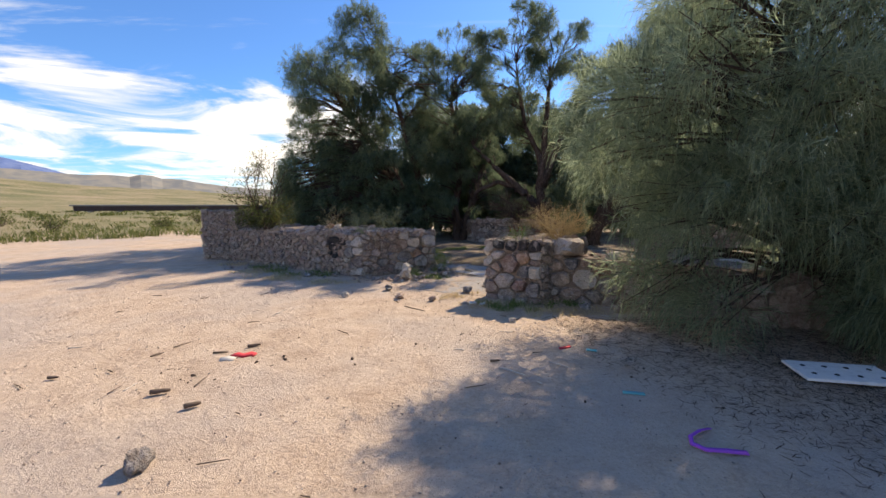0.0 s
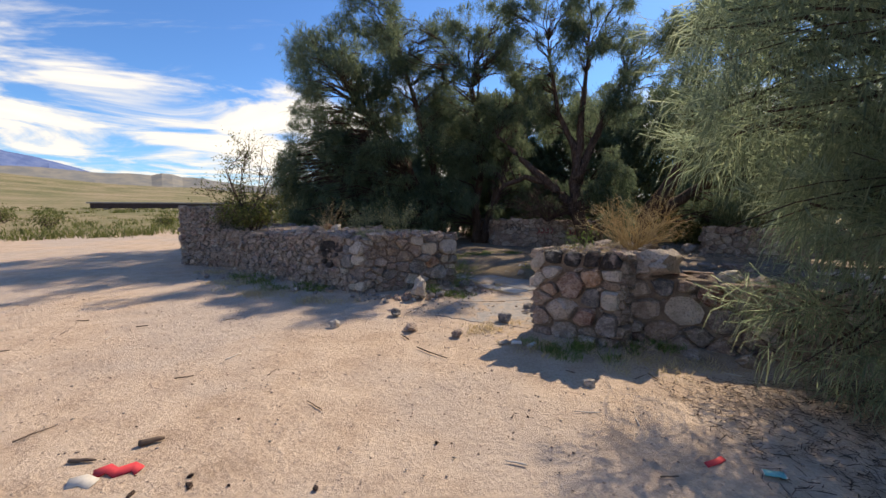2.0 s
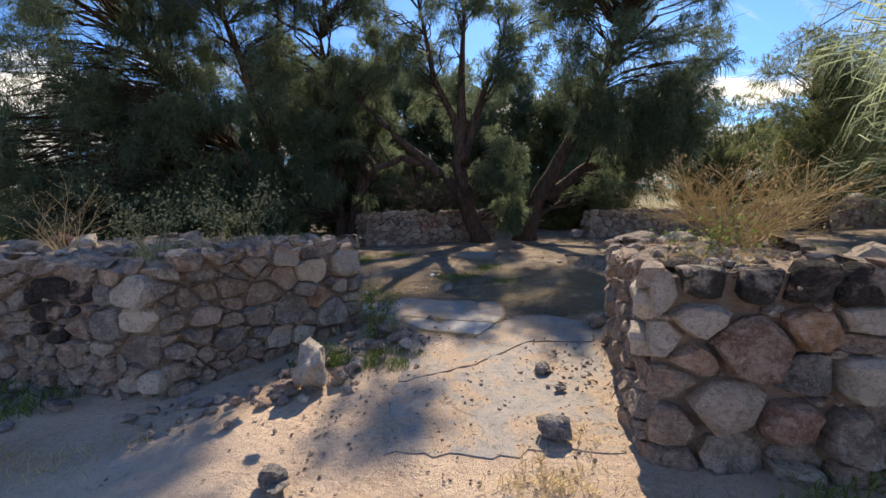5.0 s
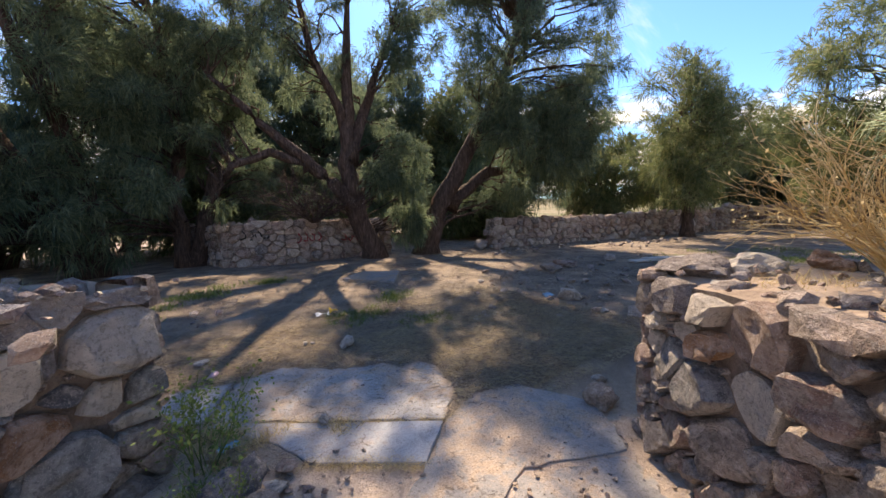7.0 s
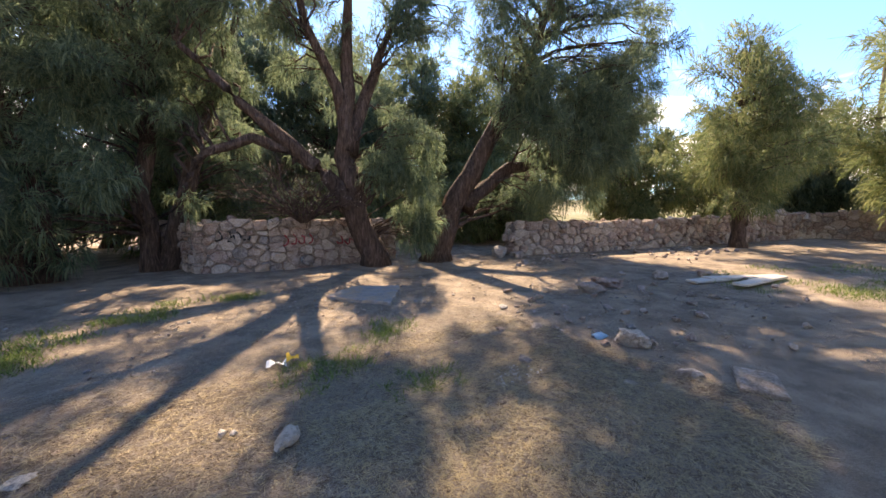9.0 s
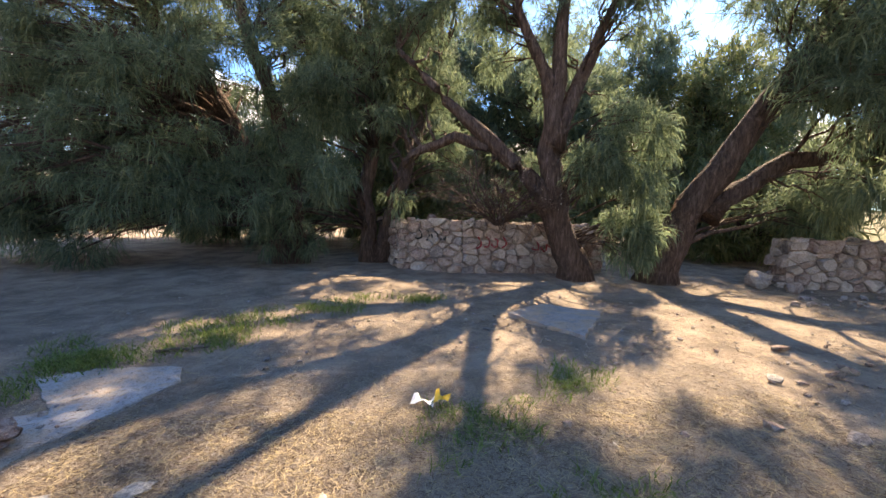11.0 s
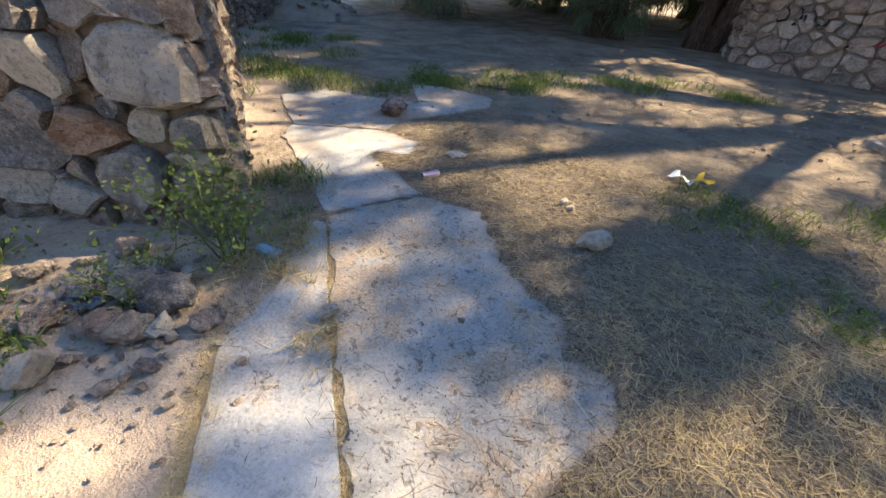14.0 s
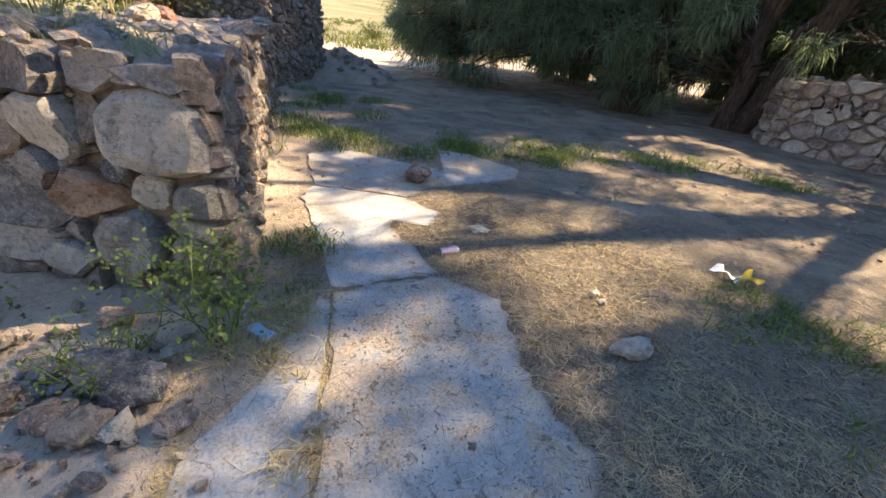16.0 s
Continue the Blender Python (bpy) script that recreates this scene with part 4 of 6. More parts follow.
# ---- concrete ----
def jagged(poly, step, amount, rng):
    out = []
    for i in range(len(poly)):
        a, b = Vector((*poly[i], 0)), Vector((*poly[(i + 1) % len(poly)], 0))
        k = max(1, int((b - a).length / step))
        d = (b - a).normalized()
        for s in range(k):
            p = a.lerp(b, s / k) + Vector((-d.y, d.x, 0)) * rng.uniform(-amount, amount) + d * rng.uniform(-amount, amount) * 0.5
            out.append(p)
    return out


PAVING = []


def slab(poly, top, seed, label, amount=0.022, step=0.13, mat=None):
    rng = random.Random(seed)
    ring = jagged(poly, step, amount, rng)
    PAVING.append(poly)
    bm = bmesh.new()
    vs = [bm.verts.new((p.x, p.y, top)) for p in ring]
    f = bm.faces.new(vs)
    if f.normal.z < 0 or sum(ring[i - 1].x * ring[i].y - ring[i].x * ring[i - 1].y for i in range(len(ring))) < 0:
        f.normal_flip()
    ex = bmesh.ops.extrude_face_region(bm, geom=[f])
    for v in [g for g in ex["geom"] if isinstance(g, bmesh.types.BMVert)]:
        v.co.z = -0.08
    bmesh.ops.recalc_face_normals(bm, faces=bm.faces)
    rim = [e for e in bm.edges if all(abs(v.co.z - top) < 1e-4 for v in e.verts)]
    bmesh.ops.bevel(bm, geom=rim, offset=0.004, segments=1, affect="EDGES")
    bmesh.ops.triangulate(bm, faces=[q for q in bm.faces if len(q.verts) > 4])
    return tagged(part("concrete_slab", bm, mat), label, "concrete slab", "broken concrete paving")


def concrete_material(name, light, dusty, pits=0.5):
    m, n = shader(name)
    co = object_coords(n)
    broad, mid, fine = n.noise(co, 1.6, 6, 0.65, 0.6), n.noise(co, 7.0, 7, 0.7, 0.4), n.noise(co, 80.0, 5, 0.75)
    col = n.ramp(n.math("ADD", n.math("MULTIPLY", mid, 0.6), n.math("MULTIPLY", fine, 0.4)), [(0.34, tuple(0.55 * v for v in light)), (0.5, light), (0.64, tuple(min(0.8, 1.25 * v) for v in light))])
    dust = n.step(n.math("ADD", n.math("MULTIPLY", broad, 0.5), n.math("MULTIPLY", mid, 0.5)), 0.45, 0.56)
    sandy = n.ramp(fine, [(0.38, (0.29, 0.205, 0.145)), (0.5, (0.42, 0.31, 0.225)), (0.64, (0.54, 0.42, 0.32))])
    col = n.mix(n.math("MULTIPLY", dust, dusty), col, sandy)
    grime = n.math("MULTIPLY", n.step(n.noise(co, 24.0, 4, 0.65, 0.5), 0.58, 0.66), pits)
    col = n.mix(grime, col, (0.12, 0.095, 0.075))
    spots = n.math("MULTIPLY", n.step(n.noise(co, 95.0, 3, 0.6), 0.61, 0.68), pits + 0.2)
    col = n.mix(spots, col, (0.09, 0.072, 0.06))
    crack = n.add("ShaderNodeTexVoronoi", {"feature": "DISTANCE_TO_EDGE"}, Vector=n.add("ShaderNodeVectorMath", {"operation": "ADD"}, i0=co, i1=n.add("ShaderNodeVectorMath", {"operation": "SCALE"}, i0=n.add("ShaderNodeTexNoise", None, Vector=co, Scale=4.0, Detail=8.0, Roughness=0.65).outputs["Color"], Scale=0.4).outputs[0]).outputs[0], Scale=0.9).outputs["Distance"]
    line = n.math("MULTIPLY", n.step(crack, 0.0045, 0.001), n.step(broad, 0.44, 0.54))
    col = n.mix(n.math("MULTIPLY", line, 0.65), col, (0.11, 0.085, 0.065))
    h = n.math("SUBTRACT", n.math("ADD", mid, n.math("MULTIPLY", fine, 0.5)), n.math("ADD", n.math("MULTIPLY", line, 1.5), n.math("MULTIPLY", n.math("ADD", spots, grime), 0.4)))
    finish(n, col, 0.85, n.bump(h, 0.5, 0.012), 0.25)
    return m


M_SMOOTH_SLAB = concrete_material("smooth grey concrete", (0.42, 0.42, 0.42), 0.6, 0.25)
M_WORN_SLAB = concrete_material("dusty concrete", (0.33, 0.305, 0.285), 1.0, 0.6)
M_ROUGH_SLAB = concrete_material("weathered concrete", (0.38, 0.365, 0.35), 0.9, 0.7)
slab([(-0.5, 7.55), (0.1, 7.24), (0.42, 7.2), (0.74, 6.99), (1.1, 7.45), (1.74, 8.34), (1.2, 8.62), (0.45, 8.36), (-0.22, 8.32), (-0.35, 8.0)], 0.009, 1, "cracked, dusty concrete slab in the gateway", 0.03, 0.07, M_WORN_SLAB)
slab([(-0.2, 8.34), (0.44, 8.38), (1.2, 8.64), (1.76, 8.37), (2.1, 8.75), (1.9, 9.3), (1.55, 9.4), (1.2, 9.24), (0.84, 8.99), (0.5, 8.78), (0.0, 8.72)], 0.012, 2, "cracked, dusty concrete slab in the gateway", 0.016, 0.07, M_WORN_SLAB)
slab([(0.84, 9.01), (1.165, 9.265), (0.76, 9.58), (0.53, 9.765), (0.23, 10.03), (-0.01, 10.215), (-0.02, 10.16), (0.10, 9.93), (0.25, 9.75), (0.33, 9.55), (0.36, 9.40)], 0.015, 3, "smooth pale grey strip of concrete paving", 0.007, 0.07, M_SMOOTH_SLAB)
slab([(1.18, 9.28), (1.5, 9.52), (1.57, 9.74), (1.66, 9.97), (1.6, 10.14), (1.4, 10.15), (1.33, 10.32), (1.16, 10.35), (0.94, 10.48), (0.64, 10.8), (0.26, 10.72), (0.0, 10.235), (0.24, 10.04), (0.54, 9.775), (0.77, 9.59)], 0.014, 4, "weathered concrete slab flaking under the litter", 0.018, 0.05, M_ROUGH_SLAB)
slab([(-0.03, 10.235), (0.0, 10.265), (0.24, 10.74), (0.02, 10.83), (-0.36, 10.93), (-0.40, 11.0), (-0.17, 11.15), (-0.27, 11.37), (-0.63, 11.35), (-0.9, 11.2), (-1.25, 10.95), (-1.1, 10.75), (-0.77, 10.62), (-0.48, 10.46)], 0.016, 5, "smooth pale grey concrete slab edged with litter", 0.014, 0.06, M_SMOOTH_SLAB)
slab([(-1.27, 10.97), (-0.92, 11.23), (-0.64, 11.38), (-0.65, 11.7), (-0.55, 11.92), (-0.3, 12.5), (-0.42, 12.79), (-1.05, 12.79), (-1.36, 12.6), (-0.9, 12.15), (-1.2, 12.0), (-1.86, 11.8), (-2.0, 11.4)], 0.014, 6, "dusty concrete slab broken at its edges", 0.016, 0.08, M_ROUGH_SLAB)
slab([(2.71, 14.13), (3.25, 13.27), (3.98, 14.16), (3.28, 14.58)], 0.045, 7, "square brown concrete slab lying in the yard", 0.03, 0.08, M_WORN_SLAB)

# ---- loose stones ----
rr = random.Random(77)
STONE = "weathered stone lying on the ground"
for name, x, y, s, mat, label, flat in (
        ("rock", -1.95, 2.3, 0.10, M_STONE, "grey-brown rock on the open sand", 0.8), ("rock", -1.78, 6.95, 0.085, M_PALE, "pale squared rock near the gateway", 0.8),
        ("rock", -0.77, 6.86, 0.13, M_PINK, "brown clod of stone near the gateway", 0.5), ("rock", 0.47, 7.28, 0.10, M_DARK, "black burnt lump on the concrete", 0.7),
        ("rock", -0.18, 6.66, 0.07, M_STONE, "small brown rock by the gateway", 0.6), ("rock", -0.82, 8.52, 0.15, M_PALE, "pale upright stone against the wall foot", 1.3),
        ("rock", -0.62, 8.5, 0.09, M_STONE, STONE, 0.7), ("rock", -1.02, 8.5, 0.10, M_STONE, STONE, 0.6), ("rock", -0.45, 8.75, 0.08, M_STONE, STONE, 0.7),
        ("rock", -1.08, 7.52, 0.09, M_DARK, "black burnt lump on the sand", 0.6), ("rock", 0.91, 8.03, 0.07, M_DARK, "black burnt lump on the concrete", 0.8), ("rock", 0.84, 7.72, 0.05, M_STONE, STONE, 0.6),
        ("rock", -2.82, 9.5, 0.12, M_STONE, STONE, 0.5), ("rock", -2.6, 9.42, 0.09, M_STONE, STONE, 0.5), ("rock", -3.2, 9.6, 0.10, M_STONE, STONE, 0.5),
        ("rock", 1.0, 5.42, 0.06, M_PALE, "small pale rock on the sand", 0.7), ("rock", 0.36, 6.45, 0.07, M_PALE, "flat pale stone before the pier", 0.35), ("rock", -1.06, 7.46, 0.06, M_DARK, "dark rock on the sand", 0.6),
        ("rock", 1.27, 10.88, 0.085, M_PALE, "white angular rock on dry litter", 0.8), ("rock", 0.97, 11.2, 0.032, M_PALE, "small white stone on dry litter", 0.8), ("rock", 1.03, 11.16, 0.025, M_PALE, "small white stone on dry litter", 0.8),
        ("rock", 0.1, 11.34, 0.075, M_PALE, "flat white stone on dry litter", 0.3), ("rock", -0.84, 11.75, 0.15, M_PINK, "pinkish block of stone on the slab", 0.6), ("rock", 0.57, 9.74, 0.055, M_PALE, "smooth oval cobble on the concrete", 0.4),
        ("rock", 0.04, 8.97, 0.075, M_PALE, "white jagged rock by the wall", 0.7), ("rock", -0.2, 9.06, 0.09, M_STONE, STONE, 0.6), ("rock", 0.0, 9.18, 0.075, M_STONE, STONE, 0.7), ("rock", 0.08, 9.24, 0.08, M_STONE, STONE, 0.6),
        ("rock", 0.16, 9.3, 0.06, M_PALE, STONE, 0.5), ("rock", 0.25, 9.43, 0.07, M_STONE, "flat grey stone at the path edge", 0.4), ("rock", -0.05, 9.52, 0.045, M_PALE, STONE, 0.8), ("rock", 0.0, 9.38, 0.14, M_DARK, "dark lump of broken masonry", 0.7),
        ("rock", -0.4, 9.45, 0.07, M_PINK, STONE, 0.7), ("rock", -0.25, 9.2, 0.05, M_DARK, STONE, 0.6), ("rock", -0.55, 9.12, 0.06, M_STONE, STONE, 0.7),
        ("rock", 4.5, 10.55, 0.20, M_PALE, "flat whitish boulder in the yard", 0.5), ("rock", 4.15, 9.86, 0.07, M_PALE, STONE, 0.6), ("rock", 6.2, 12.1, 0.22, M_STONE, "broken stone in the yard", 0.5), ("rock", 6.9, 12.25, 0.26, M_PINK, "broken stone in the yard", 0.4),
        ("rock", 7.9, 15.8, 0.28, M_STONE, "fallen stone in the wall gap", 0.8), ("rock", 8.15, 15.4, 0.2, M_PINK, "fallen stone in the wall gap", 0.7), ("rock", 8.3, 12.0, 0.2, M_STONE, STONE, 0.5), ("rock", 9.2, 11.6, 0.16, M_STONE, STONE, 0.5),
        ("rock", 2.0, 7.0, 0.10, M_DARK, STONE, 0.6), ("rock", 2.3, 6.1, 0.12, M_STONE, STONE, 0.5), ("rock", 2.75, 5.9, 0.14, M_STONE, STONE, 0.5), ("rock", 2.1, 8.75, 0.16, M_STONE, "rough stone fallen at the pier foot", 0.6), ("rock", 2.4, 8.9, 0.07, M_PALE, STONE, 0.6)):
    rock(name, (x, y, 0.0 if y < 7 or x < -1.2 or x > 2 else 0.02), s, mat, label, rr, flat, None, "rock", "loose stones")

# stones that lie along the tops of the walls
for x, y, z, s, mat, label, flat in (
        (-3.08, 10.72, 1.0, 0.17, M_RED, "red painted stone on the wall top", 0.6), (-2.85, 10.55, 0.98, 0.15, M_PALE, "pale stone on the wall top", 0.75), (-3.4, 10.75, 0.98, 0.16, M_STONE, "stone on the wall top", 0.6),
        (2.16, 6.66, 0.80, 0.30, M_PINK, "large pink boulder set on the wall", 0.72), (2.0, 6.95, 0.84, 0.17, M_PINK, "pink stone set behind the boulder", 0.7), (2.85, 6.45, 0.76, 0.16, M_PALE, "pale angular stone on the wall top", 0.7), (3.1, 6.3, 0.74, 0.10, M_PALE, "flat stone on the wall top", 0.35),
        (2.1, 8.18, 0.95, 0.2, M_PINK, "pinkish flat boulder capping the pier", 0.4), (2.35, 7.98, 0.95, 0.17, M_PALE, "pale flat boulder capping the pier", 0.45), (2.6, 7.75, 0.96, 0.13, M_ORANGE, "orange stone capping the pier", 0.6),
        (14.2, 14.4, 0.82, 0.16, M_PALE, "stone on the wall top", 0.6), (17.5, 13.7, 0.9, 0.28, M_ORANGE, "orange boulder on the wall top", 0.6), (18.6, 13.4, 0.92, 0.3, M_PALE, "pale boulder on the wall top", 0.6), (20.0, 13.0, 0.95, 0.3, M_PINK, "boulder on the wall top", 0.5)):
    rock("cap_stone", (x, y, z - 0.02), s, mat, label, rr, flat, None, "stone", "stones on the wall tops", 0.2)


def cap_row(a, b, za, zb, count, low, high, mat, seed):
    rng = random.Random(seed)
    for k in range(count):
        f = (k + rng.uniform(0.2, 0.8)) / count
        s = rng.uniform(low, high)
        rock("cap_stone", (a[0] + (b[0] - a[0]) * f + rng.uniform(-0.05, 0.05), a[1] + (b[1] - a[1]) * f + rng.uniform(-0.05, 0.05), za + (zb - za) * f - 0.06), s, mat, "rough stone bedded on the wall top", rng, rng.uniform(0.35, 0.7), None, "stone", "stones on the wall tops", 0.3, 2)


cap_row((-1.95, 8.98), (-6.05, 11.62), 1.0, 0.92, 26, 0.07, 0.15, M_STONE, 1)
cap_row((-1.75, 8.98), (-0.4, 9.85), 1.0, 1.0, 9, 0.08, 0.15, M_STONE, 2)
cap_row((-0.45, 9.95), (-5.4, 12.9), 1.0, 1.0, 26, 0.08, 0.17, M_STONE, 3)
cap_row((0.95, 6.98), (2.1, 8.3), 1.03, 0.98, 9, 0.06, 0.12, M_STONE, 4)
cap_row((0.95, 6.98), (1.55, 6.52), 1.05, 1.06, 5, 0.06, 0.11, M_SOOT, 5)
cap_row((-7.2, 12.05), (-6.3, 11.7), 1.5, 1.48, 6, 0.08, 0.14, M_STONE, 6)
cap_row((-5.75, 13.1), (-6.7, 14.6), 1.48, 1.5, 9, 0.08, 0.15, M_STONE, 7)
cap_row((2.4, 6.7), (3.4, 6.3), 0.8, 0.76, 7, 0.07, 0.13, M_PINK, 8)
cap_row((1.5, 17.9), (2.7, 17.4), 1.0, 1.05, 7, 0.09, 0.15, M_PINK, 9)
cap_row((2.7, 17.4), (5.4, 17.45), 1.05, 0.95, 14, 0.09, 0.15, M_PINK, 10)
cap_row((8.6, 15.95), (12.9, 14.8), 0.9, 0.85, 20, 0.09, 0.16, M_PINK, 11)
cap_row((13.2, 14.75), (21.8, 12.6), 0.85, 1.0, 26, 0.12, 0.2, M_PINK, 12)


def rubble(name, label, spots, mat, seed):
    """Small broken stones in one mesh. spots: (x, y, z, spread x, spread y, count, least size, most size)."""
    rng = random.Random(seed)
    shapes = []
    for k in range(8):
        bm = rock_mesh(rng, 1.0, rng.uniform(0.5, 0.8), 0.34, 1)
        shapes.append(([v.co.copy() for v in bm.verts], [[v.index for v in f.verts] for f in bm.faces]))
        bm.free()
    V, F = [], []
    for x, y, z, sx, sy, count, low, high in spots:
        for _ in range(count):
            vs, fs = rng.choice(shapes)
            size = low + (high - low) * rng.random() ** 2.2
            m = pose(x + rng.gauss(0, sx * 0.5), y + rng.gauss(0, sy * 0.5), z + size * 0.3, rng.uniform(-30, 30), rng.uniform(-30, 30), rng.uniform(0, 360))
            o = len(V)
            V += [m @ (v * size) for v in vs]
            F += [tuple(o + k for k in f) for f in fs]
    return tagged(mk(name, V, F, mat, None, "", True, 35), label, "rubble", "", "stuff")


rubble("loose_rubble", "small broken stones and soil clods on the wall top", [(-1.35, 9.35, 1.03, 0.8, 0.6, 150, 0.02, 0.09), (-1.0, 9.6, 1.05, 0.6, 0.4, 90, 0.02, 0.08), (-2.6, 10.2, 0.99, 1.3, 0.7, 110, 0.02, 0.09), (-3.9, 11.1, 0.97, 1.3, 0.7, 90, 0.03, 0.09)], M_STONE_ISLAND, 61)
rubble("loose_rubble", "small broken stones on top of the gate pier", [(1.45, 7.05, 1.03, 0.5, 0.4, 120, 0.015, 0.06), (1.9, 7.5, 1.0, 0.6, 0.5, 90, 0.015, 0.06)], M_STONE_ISLAND, 62)
rubble("loose_rubble", "fallen stones and clods along the wall foot", [(-0.75, 8.75, 0.01, 0.5, 0.35, 90, 0.015, 0.08), (-1.3, 8.55, 0.01, 0.8, 0.3, 60, 0.015, 0.07), (-2.7, 9.2, 0.01, 1.2, 0.4, 70, 0.015, 0.09), (-4.2, 10.2, 0.01, 1.4, 0.4, 50, 0.02, 0.09)], M_STONE_ISLAND, 63)
rubble("loose_rubble", "stone chips and clods scattered over the gateway", [(0.6, 7.6, 0.008, 0.9, 0.9, 110, 0.004, 0.018), (1.2, 7.9, 0.010, 0.4, 0.8, 170, 0.004, 0.026), (-0.1, 8.3, 0.008, 0.7, 0.5, 110, 0.005, 0.024), (0.2, 6.6, 0.0, 1.2, 0.7, 70, 0.005, 0.022)], M_CLOD, 64)
rubble("loose_rubble", "broken stones among weeds beside the path", [(-0.15, 9.25, 0.006, 0.6, 0.35, 130, 0.008, 0.05), (0.3, 9.1, 0.004, 0.6, 0.3, 60, 0.005, 0.025)], M_STONE_ISLAND, 65)
rubble("loose_rubble", "sandy clods and small stones on the open sand", [(-1.5, 4.5, -0.002, 4.0, 2.5, 330, 0.005, 0.016), (0.8, 5.2, -0.002, 2.0, 1.0, 120, 0.005, 0.018), (-4.0, 6.5, -0.002, 3.0, 2.0, 120, 0.006, 0.02), (1.5, 3.2, -0.002, 1.6, 1.4, 90, 0.005, 0.016)], M_CLOD, 66)
rubble("bark_chips", "dark bark chips and charred bits on the sand", [(-2.3, 3.9, 0.0, 1.2, 0.7, 22, 0.008, 0.03), (0.2, 4.6, 0.0, 3.0, 1.6, 22, 0.006, 0.022), (1.6, 3.6, 0.0, 1.2, 1.0, 22, 0.006, 0.022)], M_BARK, 68)
rubble("loose_rubble", "broken stones strewn over the yard", [(6.0, 11.0, 0.006, 3.0, 1.6, 130, 0.02, 0.09), (2.0, 12.5, 0.006, 3.5, 2.0, 120, 0.01, 0.04), (9.0, 14.6, 0.006, 2.4, 0.5, 50, 0.03, 0.12), (13.0, 13.4, 0.006, 3.0, 0.8, 60, 0.03, 0.12)], M_STONE_ISLAND, 67)


def rubble_heap(at, radius, height, count, seed):
    rng = random.Random(seed)
    root = thing("rubble_heap", (*at, 0), "heap of dark fallen rubble at the wall end", "rubble")
    V, F = [Vector((0, 0, height))], []
    for j in range(1, 7):
        for s in range(24):
            w, r = 2 * math.pi * s / 24, radius * j / 6
            V.append(Vector((r * math.cos(w), r * math.sin(w) * 0.75, max(-0.04, height * (1 - (j / 6) ** 1.2)) + 0.05 * rng.uniform(-1, 1) * (j < 6) - 0.04 * (j == 6))))
    for s in range(24):
        F.append((0, 1 + s, 1 + (s + 1) % 24))
        for j in range(5):
            o, q = 1 + j * 24, 1 + (j + 1) * 24
            F.append((o + s, q + s, q + (s + 1) % 24, o + (s + 1) % 24))
    mk("mound", V, F, M_SOIL, root, "", True)
    for k in range(count):
        w, r = rng.uniform(0, 6.28), radius * rng.random() ** 0.6
        ob = part("stone", rock_mesh(rng, rng.uniform(0.05, 0.15), 0.7, 0.28, 1), M_STONE, root, "", True, 24)
        ob.location = (r * math.cos(w), r * math.sin(w) * 0.75, height * max(0, 1 - (r / radius) ** 1.2) + 0.02)
        ob.rotation_euler = (rng.uniform(-0.5, 0.5), rng.uniform(-0.5, 0.5), rng.uniform(0, 6))


rubble_heap((-6.7, 15.3), 1.5, 0.55, 90, 5)


# ---- plants ----
def blades(name, label, spots, height, width, lean, mat, seed, category="grass", splay=0.35, kind="stuff"):
    """Tufts of blades. spots: (x, y, z, radius, count)."""
    rng = np.random.default_rng(seed)
    P = []
    for x, y, z, r, c in spots:
        w = rng.uniform(0, 2 * np.pi, c)
        q = r * np.sqrt(rng.random(c)) * (0.75 + 0.5 * rng.random(c))
        P.append(np.stack([x + q * np.cos(w), y + q * np.sin(w), np.full(c, z)], axis=1))
    P = np.concatenate(P)
    m = len(P)
    h = height * rng.uniform(0.35, 1.2, m)[:, None]
    d = np.stack([rng.normal(scale=splay, size=m), rng.normal(scale=splay, size=m), np.ones(m)], axis=1)
    d /= np.linalg.norm(d, axis=1)[:, None]
    side = np.stack([rng.normal(size=m), rng.normal(size=m), np.zeros(m)], axis=1)
    side /= np.linalg.norm(side, axis=1)[:, None]
    bend = np.stack([rng.normal(scale=lean, size=m), rng.normal(scale=lean, size=m), np.full(m, -0.2 * lean)], axis=1)
    mid, tip = P + d * h * 0.55, P + d * h + bend * h
    V = np.stack([P - side * width / 2, P + side * width / 2, mid + side * width * 0.4, mid - side * width * 0.4, tip], axis=1).reshape(-1, 3)
    o = np.arange(m)[:, None] * 5
    c = P.mean(axis=0) * np.array([1, 1, 0])
    ob = mk_arrays(name, V - c, o + np.array([[0, 1, 2, 3]]), o + np.array([[3, 2, 4]]), mat)
    ob.location = c
    return tagged(ob, label, category, "", kind)


